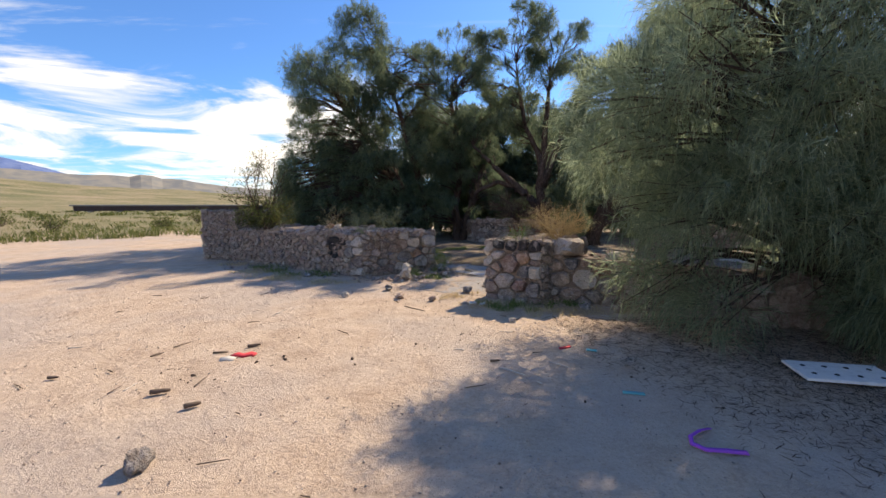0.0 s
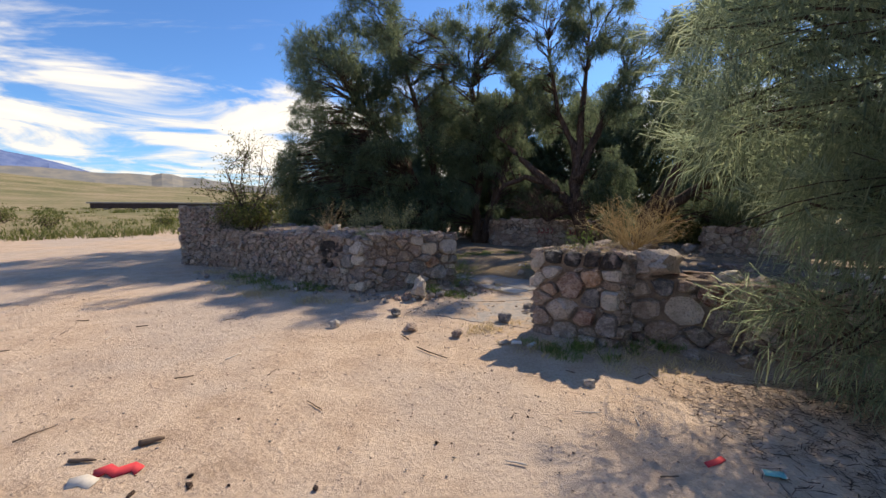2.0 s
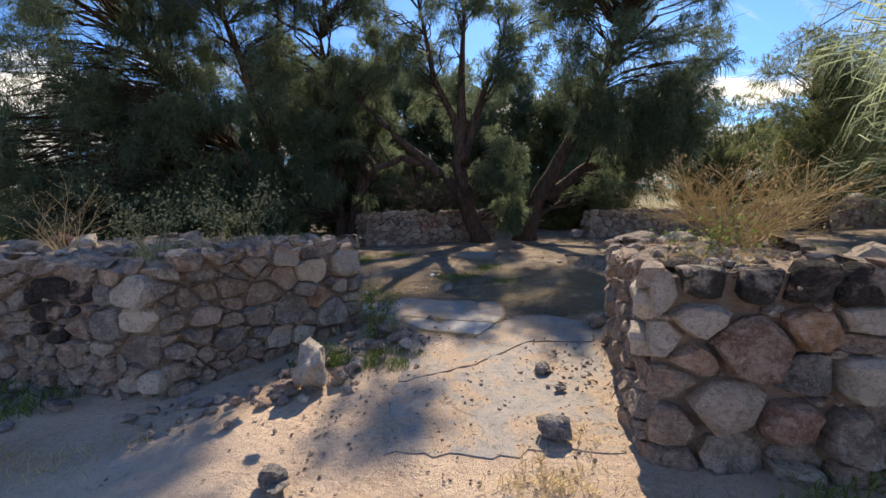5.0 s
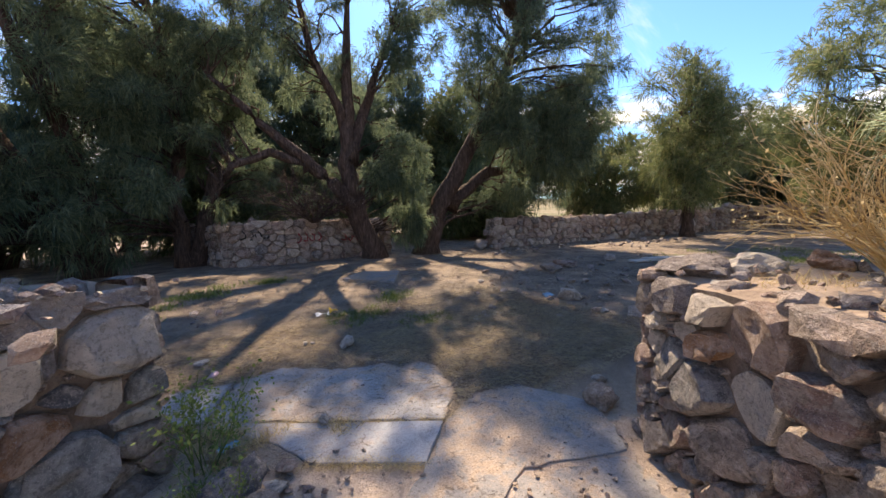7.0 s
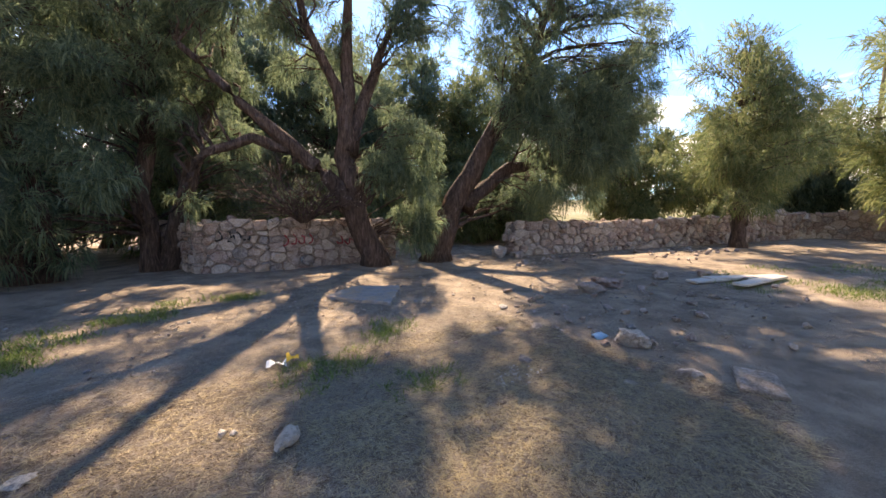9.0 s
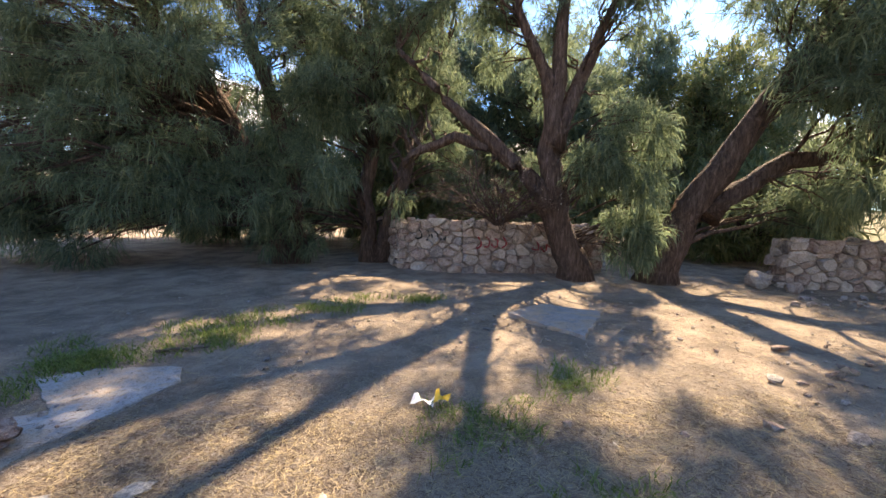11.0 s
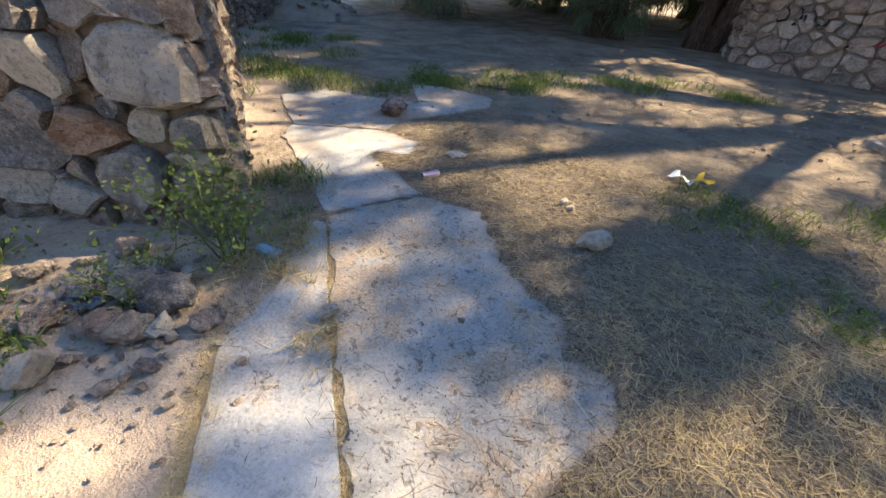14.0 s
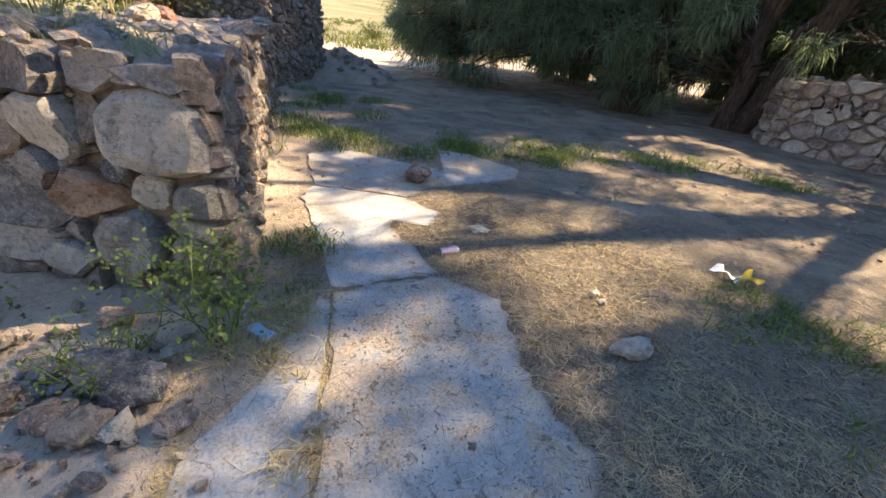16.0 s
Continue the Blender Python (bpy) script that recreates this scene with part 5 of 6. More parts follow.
blades("dry_grass", "dry straw packed into the joint of the paving", [(1.17 - 1.17 * f / 40, 9.27 + 0.95 * f / 40, 0.006, 0.02, 40) for f in range(41)], 0.03, 0.0022, 0.9, M_STRAW, 77, "grass", 1.2)
blades("dry_grass", "dry straw along the edge of the paving", [(0.82 - 0.48 * f / 30, 9.0 + 0.42 * f / 30, 0.004, 0.05, 40) for f in range(31)], 0.045, 0.002, 0.9, M_STRAW, 78, "grass", 1.2)
GREEN = "low green weeds growing through the litter"
gr = random.Random(5)
for x, y, r, c in ((-2.8, 12.1, 1.1, 2600), (-4.3, 13.0, 0.9, 1500), (-1.4, 13.0, 0.8, 1700), (-0.4, 13.8, 0.75, 1300), (0.5, 14.6, 0.6, 700), (1.66, 15.1, 0.45, 450), (1.95, 11.7, 0.42, 700), (2.7, 12.25, 0.45, 500), (2.42, 11.0, 0.3, 350), (9.9, 9.6, 1.5, 1500), (12.2, 9.3, 1.6, 1300), (-0.15, 8.75, 0.3, 260), (-0.5, 10.35, 0.3, 300)):
    spots = [(x + gr.gauss(0, r * 0.5), y + gr.gauss(0, r * 0.4), 0.0, r * 0.28, c // 14) for _ in range(14)]
    blades("weed_patch", GREEN, spots, 0.11, 0.009, 0.5, M_WEED, gr.randint(1, 999), "weeds", 0.6)
STRAWY = "dry straw-coloured grass"
for x, y, r, c in ((-3.6, 8.85, 0.7, 900), (-2.4, 8.2, 0.5, 500), (-4.8, 9.7, 0.7, 700), (-5.9, 10.7, 0.6, 400), (0.0, 10.0, 0.22, 420), (0.12, 9.75, 0.16, 320), (-0.35, 10.35, 0.2, 260), (0.15, 7.0, 0.35, 380), (0.75, 6.35, 0.4, 350), (1.5, 6.0, 0.4, 350), (0.62, 9.62, 0.12, 120), (2.1, 5.85, 0.5, 300)):
    spots = [(x + gr.gauss(0, r * 0.5), y + gr.gauss(0, r * 0.35), 0.0, r * 0.35, c // 10) for _ in range(10)]
    blades("dry_grass", STRAWY, spots, 0.10, 0.006, 0.7, M_STRAW, gr.randint(1, 999), "grass", 0.8)
for x, y, r, c in ((-3.2, 9.2, 0.7, 700), (-4.4, 10.0, 0.7, 600), (1.2, 6.25, 0.4, 500), (-0.6, 8.9, 0.25, 300), (1.95, 6.4, 0.3, 260)):
    spots = [(x + gr.gauss(0, r * 0.6), y + gr.gauss(0, r * 0.3), 0.0, r * 0.3, c // 10) for _ in range(10)]
    blades("weed_patch", "dark green weeds along the wall foot", spots, 0.14, 0.009, 0.5, M_WEED, gr.randint(1, 999), "weeds", 0.6)
blades("weed_patch", "pale weeds growing on the wall top", [(-1.5, 9.6, 0.98, 0.35, 500), (-1.0, 9.75, 0.98, 0.3, 400), (-1.9, 9.4, 0.98, 0.25, 250)], 0.2, 0.006, 0.5, M_WALL_WEED, 31, "weeds", 0.7)
blades("dry_grass", "dry grass on the gate pier", [(1.5, 7.1, 1.0, 0.35, 700), (1.2, 6.95, 1.02, 0.2, 250), (2.0, 7.6, 0.98, 0.3, 300)], 0.10, 0.0045, 0.6, M_STRAW, 32, "grass", 0.8)


def branching(name, label, category, base, stems, tall, spread, fork, leaf_size, leaf_count, bark, leaf, seed, thick=0.012, droop=0.0, levels=3):
    """A shrub of forking stems with small leaves near the tips."""
    rng = random.Random(seed)
    root = thing(name, base, label, category)
    tips, bv, bf = [], [], []

    def grow(p, d, length, r, lvl):
        pts = [p]
        for k in range(3):
            d = (d + Vector((rng.gauss(0, 1), rng.gauss(0, 1), rng.gauss(0, 0.6) - droop)) * 0.16).normalized()
            pts.append(pts[-1] + d * length / 3)
        V, F = tube(pts, [r, r * 0.85, r * 0.7, r * 0.5], 5)
        o = len(bv)
        bv.extend(V)
        bf.extend(tuple(o + k for k in f) for f in F)
        if lvl >= levels - 1:
            tips.extend(pts[1:])
        if lvl < levels:
            for _ in range(rng.randint(*fork)):
                q = pts[rng.randint(1, 3)]
                grow(q, (d + Vector((rng.gauss(0, 1), rng.gauss(0, 1), rng.gauss(0, 0.6))) * 0.55).normalized(), length * rng.uniform(0.45, 0.75), r * 0.55, lvl + 1)

    for k in range(stems):
        w = 2 * math.pi * (k + rng.random()) / stems
        grow(Vector((0.05 * math.cos(w), 0.05 * math.sin(w), 0)), Vector((math.cos(w) * spread, math.sin(w) * spread, 1)).normalized(), tall * rng.uniform(0.35, 0.6), thick, 0)
    mk("stem_mass", bv, bf, bark, root, "", True)["kind"] = "stuff"
    if leaf_count:
        nr = np.random.default_rng(seed)
        T = np.array([tuple(t) for t in tips])
        P = T[nr.integers(0, len(T), leaf_count)] + nr.normal(scale=leaf_size * 1.6, size=(leaf_count, 3))
        d = nr.normal(size=(leaf_count, 3))
        d /= np.linalg.norm(d, axis=1)[:, None]
        s = np.cross(d, nr.normal(size=(leaf_count, 3)))
        s /= np.linalg.norm(s, axis=1)[:, None]
        L = leaf_size * nr.uniform(0.6, 1.3, (leaf_count, 1))
        V = np.stack([P, P + d * L * 0.5 + s * L * 0.28, P + d * L, P + d * L * 0.5 - s * L * 0.28], axis=1).reshape(-1, 3)
        V[:, 2] = np.maximum(V[:, 2], -base[2] + 0.01)
        mk_arrays("leaf_mass", V, np.arange(leaf_count)[:, None] * 4 + np.array([[0, 1, 2, 3]]), np.zeros((0, 3), int), leaf, root)["kind"] = "stuff"
    return root


M_SHRUB = leaf_material("olive shrub leaves", [(0.1, (0.06, 0.075, 0.02)), (0.5, (0.13, 0.15, 0.045)), (0.9, (0.26, 0.24, 0.08))], 0.45)
branching("shrub", "leggy olive-green shrub rooted in the wall top", "shrub", (-5.35, 11.6, 0.9), 6, 3.0, 0.32, (2, 4), 0.05, 1500, M_BARK, M_SHRUB, 3, 0.02)
branching("shrub", "dense olive shrub spilling over the wall", "shrub", (-5.1, 11.35, 0.85), 16, 1.3, 0.6, (3, 4), 0.05, 5200, M_BARK, M_SHRUB, 4, 0.012, 0.1)
branching("dead_bush", "dry stalks on the wall top", "bush", (-2.95, 10.4, 0.97), 14, 0.8, 0.5, (2, 3), 0.02, 260, M_STRAW, M_STRAW, 6, 0.005, 0.0, 2)
branching("tumbleweed", "golden dry tumbleweed on the gate pier", "bush", (2.2, 7.4, 0.98), 44, 0.85, 0.95, (3, 4), 0.02, 500, M_STRAW, M_STRAW, 7, 0.006)
branching("wall_weed", "small green weed on the pier top", "weeds", (1.35, 7.05, 1.0), 5, 0.4, 0.4, (2, 3), 0.03, 160, M_WEED, M_WEED, 8, 0.004, 0.0, 2)
branching("wall_weed", "wiry green weed on the wall top", "weeds", (-1.35, 9.7, 1.03), 16, 0.75, 0.5, (2, 3), 0.03, 800, M_WALL_WEED, M_WALL_WEED, 9, 0.004, 0.0, 2)
branching("wall_weed", "wiry green weed on the wall top", "weeds", (-2.0, 9.55, 1.0), 12, 0.75, 0.5, (2, 3), 0.03, 520, M_WALL_WEED, M_WALL_WEED, 10, 0.004, 0.0, 2)
branching("leafy_weed", "fresh green leafy weed against the wall", "weeds", (-0.08, 9.72, 0.0), 11, 0.62, 0.3, (2, 3), 0.026, 800, M_WEED, M_WEED, 11, 0.004, 0.0, 2)
branching("leafy_weed", "fresh green leafy weed among stones", "weeds", (-0.12, 9.36, 0.0), 12, 0.3, 0.8, (2, 3), 0.018, 520, M_WEED, M_WEED, 12, 0.005, 0.0, 2)
branching("leafy_weed", "leafy weed at the corner of the wall", "weeds", (-0.75, 9.0, 0.0), 8, 0.3, 0.7, (2, 3), 0.03, 260, M_WEED, M_WEED, 13, 0.005, 0.0, 2)
branching("dead_bush", "grey dead twigs before the pier", "bush", (1.75, 6.15, 0.0), 6, 0.4, 0.9, (2, 3), 0.02, 60, M_TWIG, M_STRAW, 14, 0.005, 0.0, 2)
branching("dead_bush", "tangle of reddish dead branches under the arching limb", "bush", (3.2, 16.75, 1.0), 26, 1.9, 1.3, (3, 4), 0.04, 300, M_BARK, M_TWIG, 15, 0.02, 0.1)
for k, (x, y, s) in enumerate(((-24, 24, 1.0), (-20, 28, 0.8), (-29, 22, 1.1), (-15, 33, 0.9), (-22, 35, 1.2), (-34, 30, 1.0), (-11, 37, 1.0), (-27, 17, 0.8))):
    branching("desert_shrub", "grey-green creosote shrub on the plain", "shrub", (x, y, 0.0), 14, 1.2 * s, 0.7, (2, 3), 0.12, 700, M_BARK, M_SHRUB, 80 + k, 0.012)

# ---- litter on the ground ----
def scatter_quads(name, label, category, areas, length, width, mat, seed, lift=0.012, yard=True):
    """Needles and twigs lying flat. areas: (x0, x1, y0, y1, count)."""
    rng = np.random.default_rng(seed)
    P = np.concatenate([np.stack([rng.uniform(a, b, c), rng.uniform(d, e, c), np.zeros(c)], axis=1) for a, b, d, e, c in areas])
    inside = P[:, 0] * 0.53 + (P[:, 1] - 9.75) * 0.85
    keep = inside > rng.uniform(-0.3, 0.7, len(P)) if yard else (P[:, 0] * 0.75 + P[:, 1] * 0.3 - 3.0 > rng.uniform(-0.8, 0.8, len(P)))
    for poly in PAVING:
        q = np.array(poly)
        on = np.zeros(len(P), bool)
        for i in range(len(q)):
            a, b = q[i - 1], q[i]
            cross = ((a[1] > P[:, 1]) != (b[1] > P[:, 1])) & (P[:, 0] < (b[0] - a[0]) * (P[:, 1] - a[1]) / (b[1] - a[1] + 1e-9) + a[0])
            on ^= cross
        keep &= ~on | (rng.random(len(P)) < 0.05)
    P = P[keep]
    P[:, 2] = lift + rng.random(len(P)) * 0.02
    m = len(P)
    w = rng.uniform(0, np.pi, m)
    L = length * rng.uniform(0.4, 1.4, (m, 1))
    d = np.stack([np.cos(w), np.sin(w), rng.normal(scale=0.10, size=m)], axis=1) * L
    s = np.stack([-np.sin(w), np.cos(w), rng.normal(scale=0.4, size=m)], axis=1) * width
    k = np.stack([np.cos(w + 1.57), np.sin(w + 1.57), np.zeros(m)], axis=1) * L * rng.normal(scale=0.10, size=(m, 1))
    V = np.stack([P - d / 2 - s / 2, P - d / 2 + s / 2, P + k + s / 2, P + k - s / 2, P + d / 2], axis=1).reshape(-1, 3)
    o = np.arange(m)[:, None] * 5
    return tagged(mk_arrays(name, V, o + np.array([[0, 1, 2, 3]]), o + np.array([[3, 2, 4]]), mat), label, category, "", "stuff")


scatter_quads("needle_litter", "brown dry tamarisk needles and twigs on the ground", "litter", [(-1.0, 4.2, 9.4, 12.6, 90000), (-4.0, 8.0, 9.5, 16.5, 60000), (1.2, 3.8, 9.2, 11.6, 110000)], 0.085, 0.0018, M_TWIG, 91)
scatter_quads("needle_litter", "pale curled dry needles strewn over the yard", "litter", [(-0.5, 4.2, 9.2, 12.0, 16000), (1.4, 3.8, 9.0, 11.0, 12000), (-4.0, 8.0, 10.0, 16.0, 12000)], 0.09, 0.0017, M_STRAW, 93, 0.022)
scatter_quads("needle_litter", "dark decayed needles and twigs strewn over the yard", "litter", [(-0.5, 4.2, 9.2, 12.0, 40000), (1.4, 3.8, 9.0, 11.0, 6000), (-4.0, 8.0, 10.0, 16.0, 24000)], 0.05, 0.0016, M_BARK, 94, 0.018)
scatter_quads("needle_litter", "dark dead needles and twigs under the tamarisk", "litter", [(1.6, 6.5, 2.0, 5.6, 20000), (1.0, 5.0, 1.0, 4.6, 2500)], 0.10, 0.0045, M_BARK, 92, 0.008, False)


def pebbles(seed, count, box, low, high, mat, name, label):
    rng = np.random.default_rng(seed)
    oct_v = np.array([[1, 0, 0], [0, 1, 0], [-1, 0, 0], [0, -1, 0], [0, 0, 0.6], [0, 0, -0.5]], dtype=float)
    oct_f = np.array([[0, 1, 4], [1, 2, 4], [2, 3, 4], [3, 0, 4], [1, 0, 5], [2, 1, 5], [3, 2, 5], [0, 3, 5]])
    x, y = rng.uniform(box[0], box[1], count), rng.uniform(box[2], box[3], count)
    s = low + (high - low) * rng.random(count) ** 4
    V = oct_v[None] * (s[:, None, None] * rng.uniform(0.6, 1.3, (count, 6, 1)))
    w = rng.uniform(0, 6.28, count)
    V = np.stack([V[..., 0] * np.cos(w)[:, None] - V[..., 1] * np.sin(w)[:, None] + x[:, None], V[..., 0] * np.sin(w)[:, None] + V[..., 1] * np.cos(w)[:, None] + y[:, None], V[..., 2] + 0.006 + s[:, None] * 0.2], axis=-1).reshape(-1, 3)
    T = (np.arange(count)[:, None, None] * 6 + oct_f[None]).reshape(-1, 3)
    return tagged(mk_arrays(name, V, np.zeros((0, 4), int), T, mat), label, "gravel", "", "stuff")


pebbles(21, 9000, (-7, 4, 0.5, 8.5), 0.003, 0.014, M_STONE_ISLAND, "gravel", "scattered grit and small pebbles on sand")
pebbles(22, 2600, (-1.0, 2.2, 6.9, 10.6), 0.003, 0.016, M_STONE_ISLAND, "gravel", "crumbled stone chips in the gateway")
pebbles(23, 2200, (-2, 9, 10, 16), 0.005, 0.03, M_STONE_ISLAND, "gravel", "scattered stones in the yard")

M_STICK = plain_material("weathered stick", (0.13, 0.09, 0.065), 0.9)
M_PALE_STICK = plain_material("bleached stick", (0.55, 0.50, 0.44), 0.8)


def stick(x, y, length, turn, radius, mat, label, seed):
    rng = random.Random(seed)
    pts = curve_points((-length / 2, 0, radius), (length / 2, 0, radius), 0.0, 5, rng, length * 0.03)
    for p in pts:
        p.z = max(radius, p.z)
    V, F = tube(pts, [radius, radius * 1.05, radius, radius * 0.9, radius * 0.75, radius * 0.5], 6, 0.1, rng)
    ob = mk("stick", V, F, mat, None, "", True)
    ob.matrix_world = pose(x, y, 0.008, 0, 0, turn)
    return tagged(ob, label, "stick", "twigs on the sand")


stick(0.56, 3.98, 0.11, 10, 0.014, M_STICK, "short brown stick on the sand", 1)
stick(0.69, 3.72, 0.3, -38, 0.009, M_PALE_STICK, "pale bleached stick on the sand", 2)
stick(-2.22, 4.42, 0.14, 30, 0.02, M_STICK, "dark piece of wood on the sand", 3)
stick(-2.5, 4.22, 0.16, 5, 0.012, M_STICK, "dark piece of wood on the sand", 4)
stick(-3.17, 4.15, 0.12, 60, 0.012, M_STICK, "dark piece of wood on the sand", 5)
stick(-3.74, 3.57, 0.09, 10, 0.016, M_STICK, "dark chip of wood on the sand", 6)
stick(-2.5, 3.28, 0.15, 20, 0.024, M_STICK, "charred lump of wood on the sand", 7)
stick(-2.07, 3.05, 0.12, 35, 0.022, M_STICK, "charred lump of wood on the sand", 8)
stick(-0.46, 6.1, 0.45, -40, 0.008, M_STICK, "thin brown twig on the sand", 9)
stick(-0.6, 13.15, 0.42, 12, 0.014, M_STICK, "dark stick lying on the litter", 10)
stick(1.55, 9.95, 0.14, -30, 0.004, M_PALE_STICK, "thin bleached twig on the litter", 11)
sr = random.Random(8)
for k in range(60):
    stick(sr.uniform(-5.5, 2.6), sr.uniform(1.2, 7.2), sr.uniform(0.05, 0.22), sr.uniform(0, 180), sr.uniform(0.003, 0.007), sr.choice((M_STICK, M_STICK, M_PALE_STICK)), "small twig lying on the sand", 100 + k)

# ---- rubbish ----
M_WHITE_PAINT = plain_material("chipped white paint", (0.72, 0.72, 0.70), 0.6, 0, 14, 0.35)
M_BLACK_SPOT = plain_material("dark spot", (0.03, 0.03, 0.03), 0.8)
M_PAPER = plain_material("white paper", (0.80, 0.80, 0.77), 0.7, 0, 20, 0.1)
M_YELLOW = plain_material("yellow paper", (0.80, 0.47, 0.05), 0.7, 0, 20, 0.15)
M_PURPLE = plain_material("purple strap", (0.40, 0.08, 0.55), 0.6)
M_REDCLOTH = plain_material("red cloth", (0.62, 0.05, 0.06), 0.8)
M_CAN = plain_material("printed can metal", (0.72, 0.70, 0.74), 0.3, 0.9, 60, 0.2)
M_CAN_PINK = plain_material("pink can print", (0.62, 0.42, 0.48), 0.35, 0.3, 60, 0.3)
M_BLUE = plain_material("light blue wrapper", (0.20, 0.42, 0.58), 0.6, 0.0, 40, 0.3)
M_TEAL = plain_material("teal plastic", (0.10, 0.40, 0.42), 0.5)


def white_board():
    root = thing("painted_board", (3.85, 3.6, 0), "white painted board with dark spots on the ground", "board")
    bm = bmesh.new()
    bmesh.ops.create_cube(bm, size=1.0)
    for v in bm.verts:
        v.co = Vector((v.co.x * 0.78, v.co.y * 0.42, v.co.z * 0.03 + 0.055))
    bmesh.ops.bevel(bm, geom=list(bm.edges), offset=0.006, segments=2, affect="EDGES")
    part("panel", bm, M_WHITE_PAINT, root)
    # Eight thin black discs laid on the panel; nothing is cut through it.
    for k in range(8):
        bm = bmesh.new()
        bmesh.ops.create_cone(bm, cap_ends=True, segments=12, radius1=0.022, radius2=0.02, depth=0.004)
        ob = part("hole", bm, M_BLACK_SPOT, root, "dark round spot")
        ob.location = (-0.27 + 0.18 * (k % 4), -0.09 + 0.18 * (k // 4), 0.0725)
    root.rotation_euler = (radians(2), radians(-1), radians(-14))


white_board()


def strap(points, width, mat, name, label, category):
    """A flat ribbon standing on edge or lying along points."""
    V, F = [], []
    for i, p in enumerate(points):
        p = Vector(p)
        d = (Vector(points[min(i + 1, len(points) - 1)]) - Vector(points[max(i - 1, 0)])).normalized()
        s = Vector((-d.y, d.x, 0.35)).normalized() * width / 2
        up = Vector((0, 0, 0.004))
        V += [p - s - up, p + s - up, p + s + up, p - s + up]
        if i:
            o, q = (i - 1) * 4, i * 4
            for k in range(4):
                F.append((o + k, o + (k + 1) % 4, q + (k + 1) % 4, q + k))
    F += [(3, 2, 1, 0), tuple(len(V) - 4 + k for k in range(4))]
    ob = mk(name, V, F, mat, None, "", True)
    return tagged(ob, label, category)


strap([(1.98, 2.72, 0.02), (1.88, 2.68, 0.03), (1.76, 2.6, 0.035), (1.72, 2.52, 0.03), (1.78, 2.46, 0.025), (1.9, 2.44, 0.03), (2.04, 2.43, 0.02)], 0.03, M_PURPLE, "purple_strap", "bright purple plastic strap lying on the sand", "strap")
strap([(-2.32, 4.1, 0.015), (-2.26, 4.14, 0.03), (-2.2, 4.12, 0.02), (-2.13, 4.17, 0.025), (-2.08, 4.15, 0.015)], 0.06, M_REDCLOTH, "red_rag", "scrap of red cloth on the sand", "rag")
strap([(-2.4, 4.02, 0.012), (-2.33, 4.05, 0.02), (-2.25, 4.03, 0.012)], 0.07, M_PALE_STICK, "paper_scrap", "pale crumpled scrap beside the red cloth", "scrap")
strap([(1.35, 4.35, 0.015), (1.44, 4.38, 0.02), (1.5, 4.42, 0.015)], 0.03, M_REDCLOTH, "red_scrap", "small red scrap in the shade", "scrap")
strap([(1.6, 3.3, 0.012), (1.7, 3.27, 0.018), (1.78, 3.26, 0.012)], 0.03, M_TEAL, "plastic_scrap", "small teal plastic scrap on the sand", "scrap")
strap([(4.33, 10.85, 0.015), (4.43, 10.83, 0.03), (4.52, 10.86, 0.015)], 0.1, M_BLUE, "blue_scrap", "light blue plastic scrap in the yard", "scrap")


def paper_bag():
    root = thing("paper_wrapper", (1.54, 12.05, 0.02), "torn white and yellow paper wrapper on litter", "litter")
    rng = random.Random(4)
    for name, mat, x0, x1, lab in (("white_sheet", M_PAPER, -0.13, 0.03, "white torn sheet"), ("yellow_sheet", M_YELLOW, 0.03, 0.13, "yellow crumpled end")):
        V, F = [], []
        for i in range(6):
            for j in range(5):
                u, v = x0 + (x1 - x0) * i / 5, -0.07 + 0.14 * j / 4 * (0.6 + 0.4 * math.sin(i * 1.3 + 1))
                V.append((u, v, 0.012 + 0.05 * abs(math.sin(u * 22 + v * 9)) * (0.5 + rng.random() * 0.5) + (0.03 if x0 > 0 else 0)))
        for i in range(5):
            for j in range(4):
                F.append((i * 5 + j, (i + 1) * 5 + j, (i + 1) * 5 + j + 1, i * 5 + j + 1))
        mk(name, V, F, mat, root, lab, False)
    root.rotation_euler = (0, 0, radians(-15))


paper_bag()


def crushed_can(x, y, turn, label, body_mat, squash):
    root = thing("crushed_can", (x, y, 0.026), label, "can")
    V, F = [], []
    rng = random.Random(int(x * 100))
    for i in range(9):
        f = i / 8
        r = 0.033 * (0.86 if i in (0, 8) else 1.0) * (1 - 0.25 * math.sin(f * math.pi))
        for s in range(14):
            w = 2 * math.pi * s / 14
            V.append((-0.055 + 0.11 * f, r * math.cos(w) * (1 + 0.08 * rng.uniform(-1, 1)), r * math.sin(w) * squash * (1 + 0.12 * rng.uniform(-1, 1))))
        if i:
            o, q = (i - 1) * 14, i * 14
            for s in range(14):
                F.append((o + s, o + (s + 1) % 14, q + (s + 1) % 14, q + s))
    mk("body", V, F, body_mat, root)
    for side in (-1, 1):
        bm = bmesh.new()
        bmesh.ops.create_cone(bm, cap_ends=True, segments=14, radius1=0.028, radius2=0.026, depth=0.006)
        ob = part("end_disc", bm, M_CAN, root, "bare metal can end")
        ob.matrix_local = pose(side * 0.0555, 0, 0, 0, 90, 0) @ Matrix.Diagonal((squash, 1, 1, 1))
    root.rotation_euler = (0, 0, radians(turn))


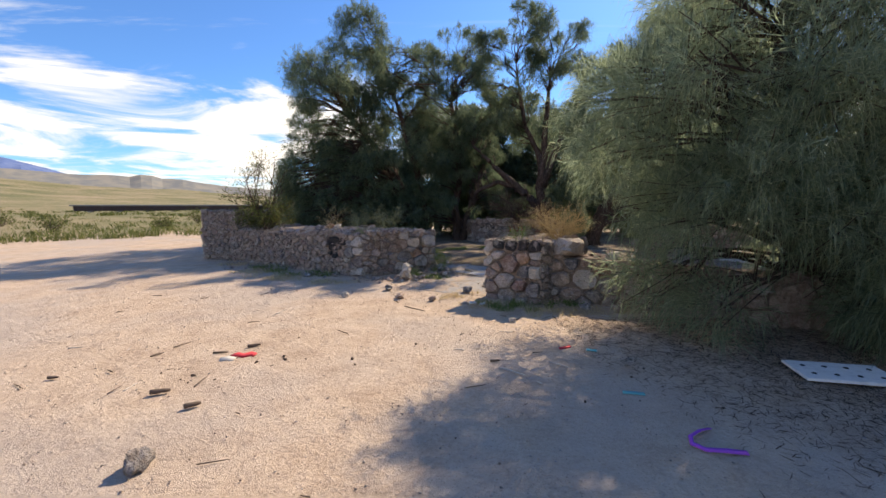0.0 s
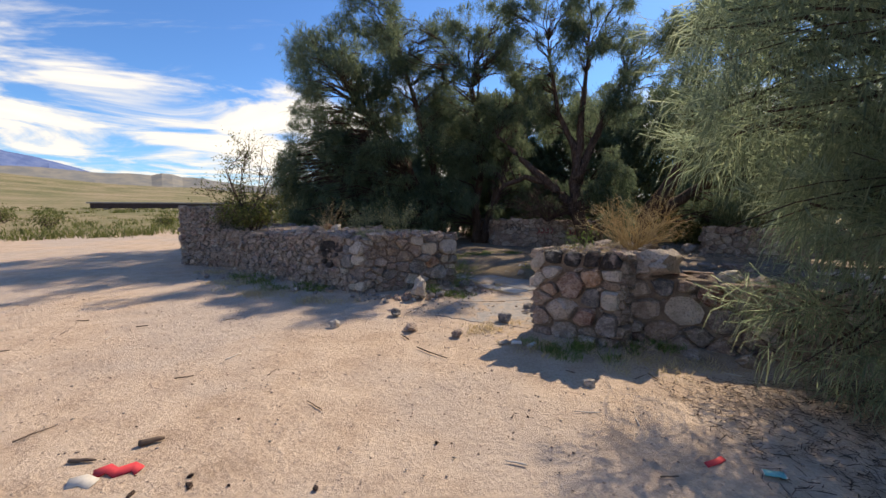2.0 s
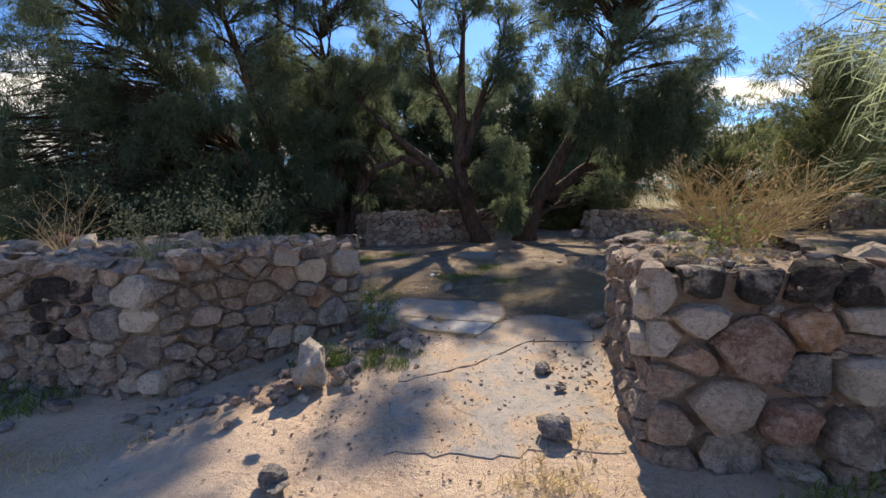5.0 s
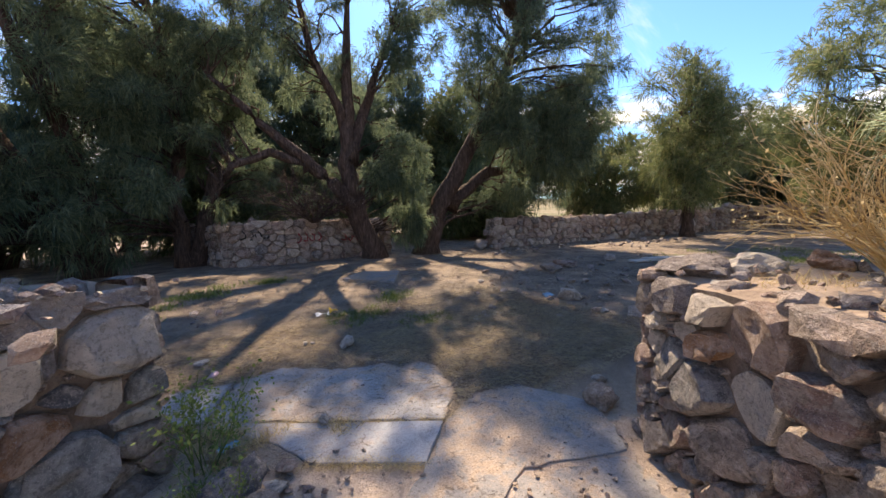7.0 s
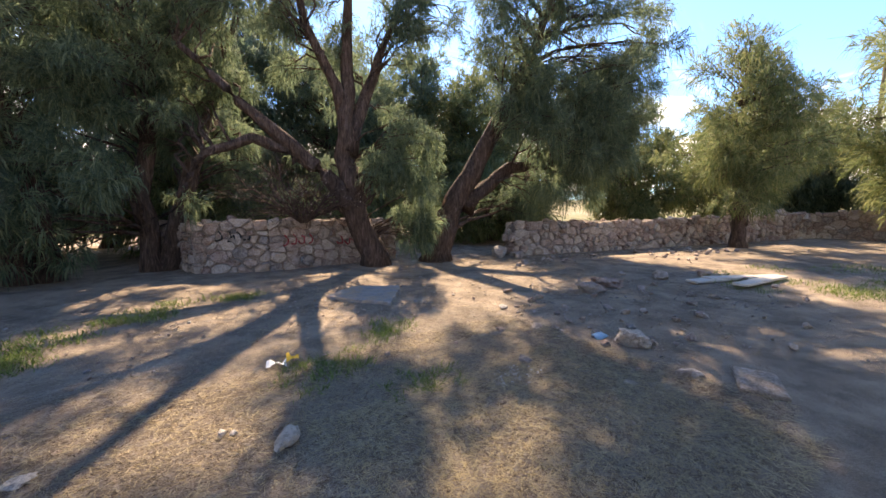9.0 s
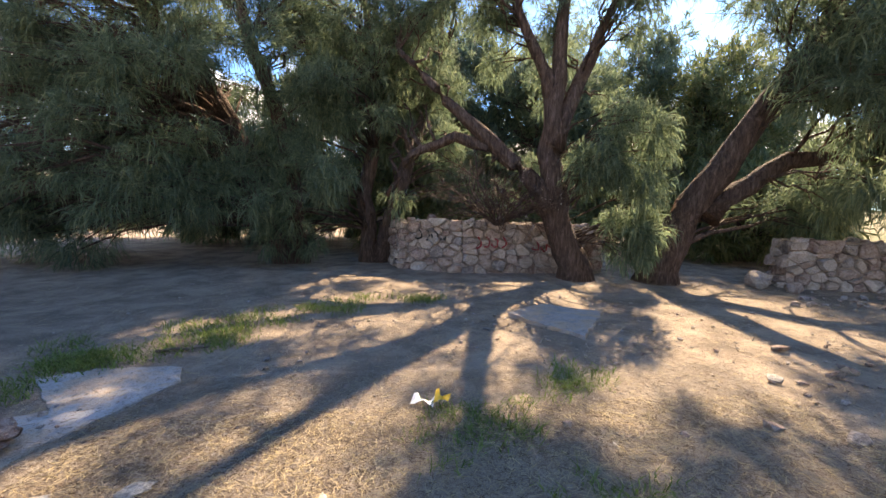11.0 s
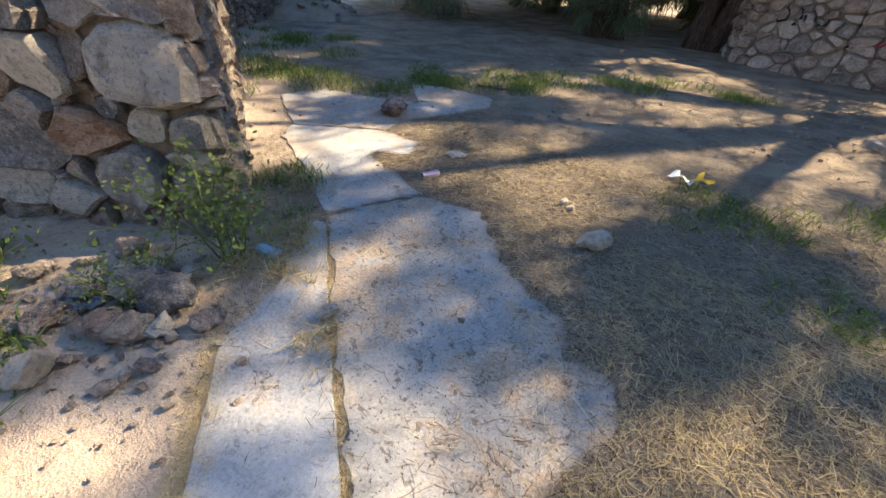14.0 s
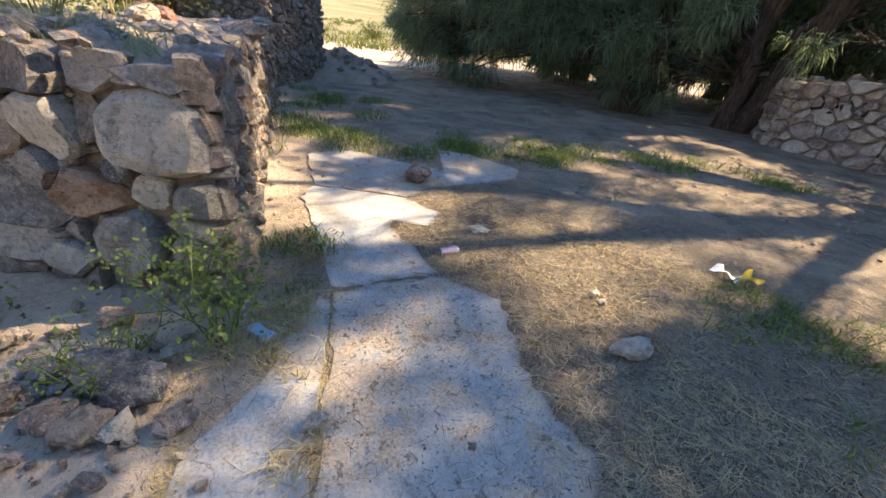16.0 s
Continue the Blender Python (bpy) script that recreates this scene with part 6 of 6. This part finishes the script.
crushed_can(0.14, 10.97, 65, "crushed pink and silver drink can", M_CAN_PINK, 0.75)
crushed_can(0.05, 9.83, 10, "small crushed light-blue can by the path", M_BLUE, 0.5)
crushed_can(0.66, 6.36, 50, "crushed white can before the pier", M_WHITE_PAINT, 0.7)
crushed_can(0.50, 6.42, -10, "crushed white can before the pier", M_WHITE_PAINT, 0.8)
crushed_can(1.69, 4.27, -15, "flattened red-topped can on the sand", M_TEAL, 0.4)
bm = bmesh.new()
bmesh.ops.create_cube(bm, size=1.0)
for v in bm.verts:
    v.co = Vector((v.co.x * 0.42, v.co.y * 0.3, v.co.z * 0.03 + 0.02))
bmesh.ops.bevel(bm, geom=list(bm.edges), offset=0.008, segments=2, affect="EDGES")
ob = part("stone_plate", bm, M_STONE)
ob.matrix_world = pose(4.4, 9.5, 0.01, 2, -3, 25)
tagged(ob, "flat grey stone plate in the yard", "stone plate")
for k, (x, y, a) in enumerate(((9.0, 11.2, 15), (9.4, 11.0, 25), (9.2, 10.7, 5))):
    bm = bmesh.new()
    bmesh.ops.create_cube(bm, size=1.0)
    for v in bm.verts:
        v.co = Vector((v.co.x * 1.7, v.co.y * 0.22, v.co.z * 0.04 + 0.03))
    bmesh.ops.bevel(bm, geom=list(bm.edges), offset=0.006, segments=1, affect="EDGES")
    ob = part("timber_plank", bm, M_PALE_STICK)
    ob.matrix_world = pose(x, y, 0.015 * k, 0, 1, -a)
    tagged(ob, "weathered grey plank lying in the yard", "plank", "old planks")


# ash patch
def ash_patch(x, y, r, seed):
    rng = random.Random(seed)
    V, F = [], []
    for k in range(90):
        w, q = rng.uniform(0, 6.28), r * rng.random() ** 0.7
        s = rng.uniform(0.008, 0.03)
        o = len(V)
        c = Vector((q * math.cos(w), q * 0.6 * math.sin(w), 0.012))
        V += [c + Vector((s, 0, 0)), c + Vector((0, s, 0)), c + Vector((-s, 0, 0)), c + Vector((0, -s, 0)), c + Vector((0, 0, s * 0.8))]
        F += [(o, o + 1, o + 4), (o + 1, o + 2, o + 4), (o + 2, o + 3, o + 4), (o + 3, o, o + 4)]
    ob = mk("ash_patch", V, F, M_PAPER)
    ob.location = (x, y, 0)
    tagged(ob, "patch of pale ash and chips", "ash", "", "stuff")


ash_patch(3.0, 10.72, 0.28, 3)


# ---- far things ----
M_BRIDGE = plain_material("rusty bridge steel", (0.085, 0.06, 0.06), 0.8, 0.2, 2, 0.4)
M_DECK = plain_material("bridge deck concrete", (0.30, 0.29, 0.28), 0.9, 0, 3, 0.3)


def box_part(name, size, at, mat, parent, turn=0.0):
    bm = bmesh.new()
    bmesh.ops.create_cube(bm, size=1.0)
    for v in bm.verts:
        v.co = Vector((v.co.x * size[0], v.co.y * size[1], v.co.z * size[2]))
    bmesh.ops.bevel(bm, geom=list(bm.edges), offset=min(size) * 0.06, segments=1, affect="EDGES")
    ob = part(name, bm, mat, parent)
    ob.matrix_local = pose(*at, 0, 0, turn)
    return ob


def bridge():
    a, b = Vector((-79, 84, 0)), Vector((-46, 106, 0))
    mid, d = (a + b) / 2, b - a
    root = thing("girder_bridge", (mid.x, mid.y, 0), "long low bridge of dark steel girders on the plain", "bridge")
    root.rotation_euler = (0, 0, math.atan2(d.y, d.x))
    n = d.length
    for y in (-1.6, 1.6):
        box_part("girder", (n, 0.3, 1.1), (0, y, 0.85), M_BRIDGE, root)
    box_part("deck", (n + 1.0, 4.2, 0.3), (0, 0, 1.5), M_DECK, root)
    for k in range(8):
        x = -n / 2 + n * (k + 0.5) / 8
        box_part("pier", (0.8, 3.0, 0.8), (x, 0, 0.0), M_DECK, root)
    for k in range(30):
        box_part("stiffener", (0.12, 0.1, 0.95), (-n / 2 + n * (k + 0.5) / 30, -1.8, 0.85), M_BRIDGE, root)


bridge()


def utility_pole(x, y, h):
    root = thing("utility_pole", (x, y, 0), "tall weathered wooden utility pole", "pole")
    V, F = tube([(0, 0, -0.2), (0, 0, h * 0.5), (0, 0, h)], [0.17, 0.14, 0.11], 9)
    mk("post", V, F, M_STICK, root, "", True)
    box_part("crossarm", (2.0, 0.12, 0.14), (0, 0, h - 0.6), M_STICK, root, 40)


utility_pole(40.0, 12.8, 11.0)


# ---- paint on the back wall ----
M_BLACK_PAINT = plain_material("black spray paint", (0.02, 0.02, 0.02), 0.7)
M_RED_PAINT = plain_material("red spray paint", (0.35, 0.04, 0.05), 0.7)


def paint_marks(at, turn, mat, seed, label):
    """Sprayed squiggles that cannot be read, as short strokes on a wall face."""
    rng = random.Random(seed)
    root = thing("painted_mark", at, label, "paint marks")
    for k in range(4):
        pts = []
        for i in range(7):
            w = i / 6 * rng.uniform(2.5, 5.0)
            pts.append((k * 0.17 + 0.07 * math.sin(w), -0.004, 0.1 * math.cos(w) + rng.uniform(-0.02, 0.02)))
        V, F = tube(pts, [0.016] * 7, 6)
        ob = mk("stroke", [(v.x, v.y * 0.5, v.z) for v in V], F, mat, root, "", True)
    root.rotation_euler = (0, 0, radians(turn))


paint_marks((1.75, 17.48, 0.72), -24, M_BLACK_PAINT, 1, "black sprayed squiggle on the rubble wall")
paint_marks((2.9, 17.06, 0.62), 1, M_RED_PAINT, 2, "red sprayed squiggle on the rubble wall")
paint_marks((4.1, 17.09, 0.55), 1, M_RED_PAINT, 3, "red sprayed squiggle on the rubble wall")


# scrub on the plain
pr = random.Random(55)
near, far = [], []
for _ in range(900):
    az, r = radians(pr.uniform(2, 100)), 24 + 120 * pr.random() ** 2
    x, y = -math.sin(az) * r, 2 + math.cos(az) * r
    if y < 20 and x > -16 or (x > -9 and y < 29):
        continue
    (near if r < 60 else far).append((x, y, ground_height(x, y) - 0.02, pr.uniform(0.5, 1.4), 26))
blades("scrub", "grey-green grass and scrub at the edge of the sand", near, 0.42, 0.05, 0.4, M_SHRUB, 301, "scrub", 0.5)
blades("scrub", "low brush scattered over the plain", far, 0.6, 0.12, 0.4, M_SHRUB, 302, "scrub", 0.5)
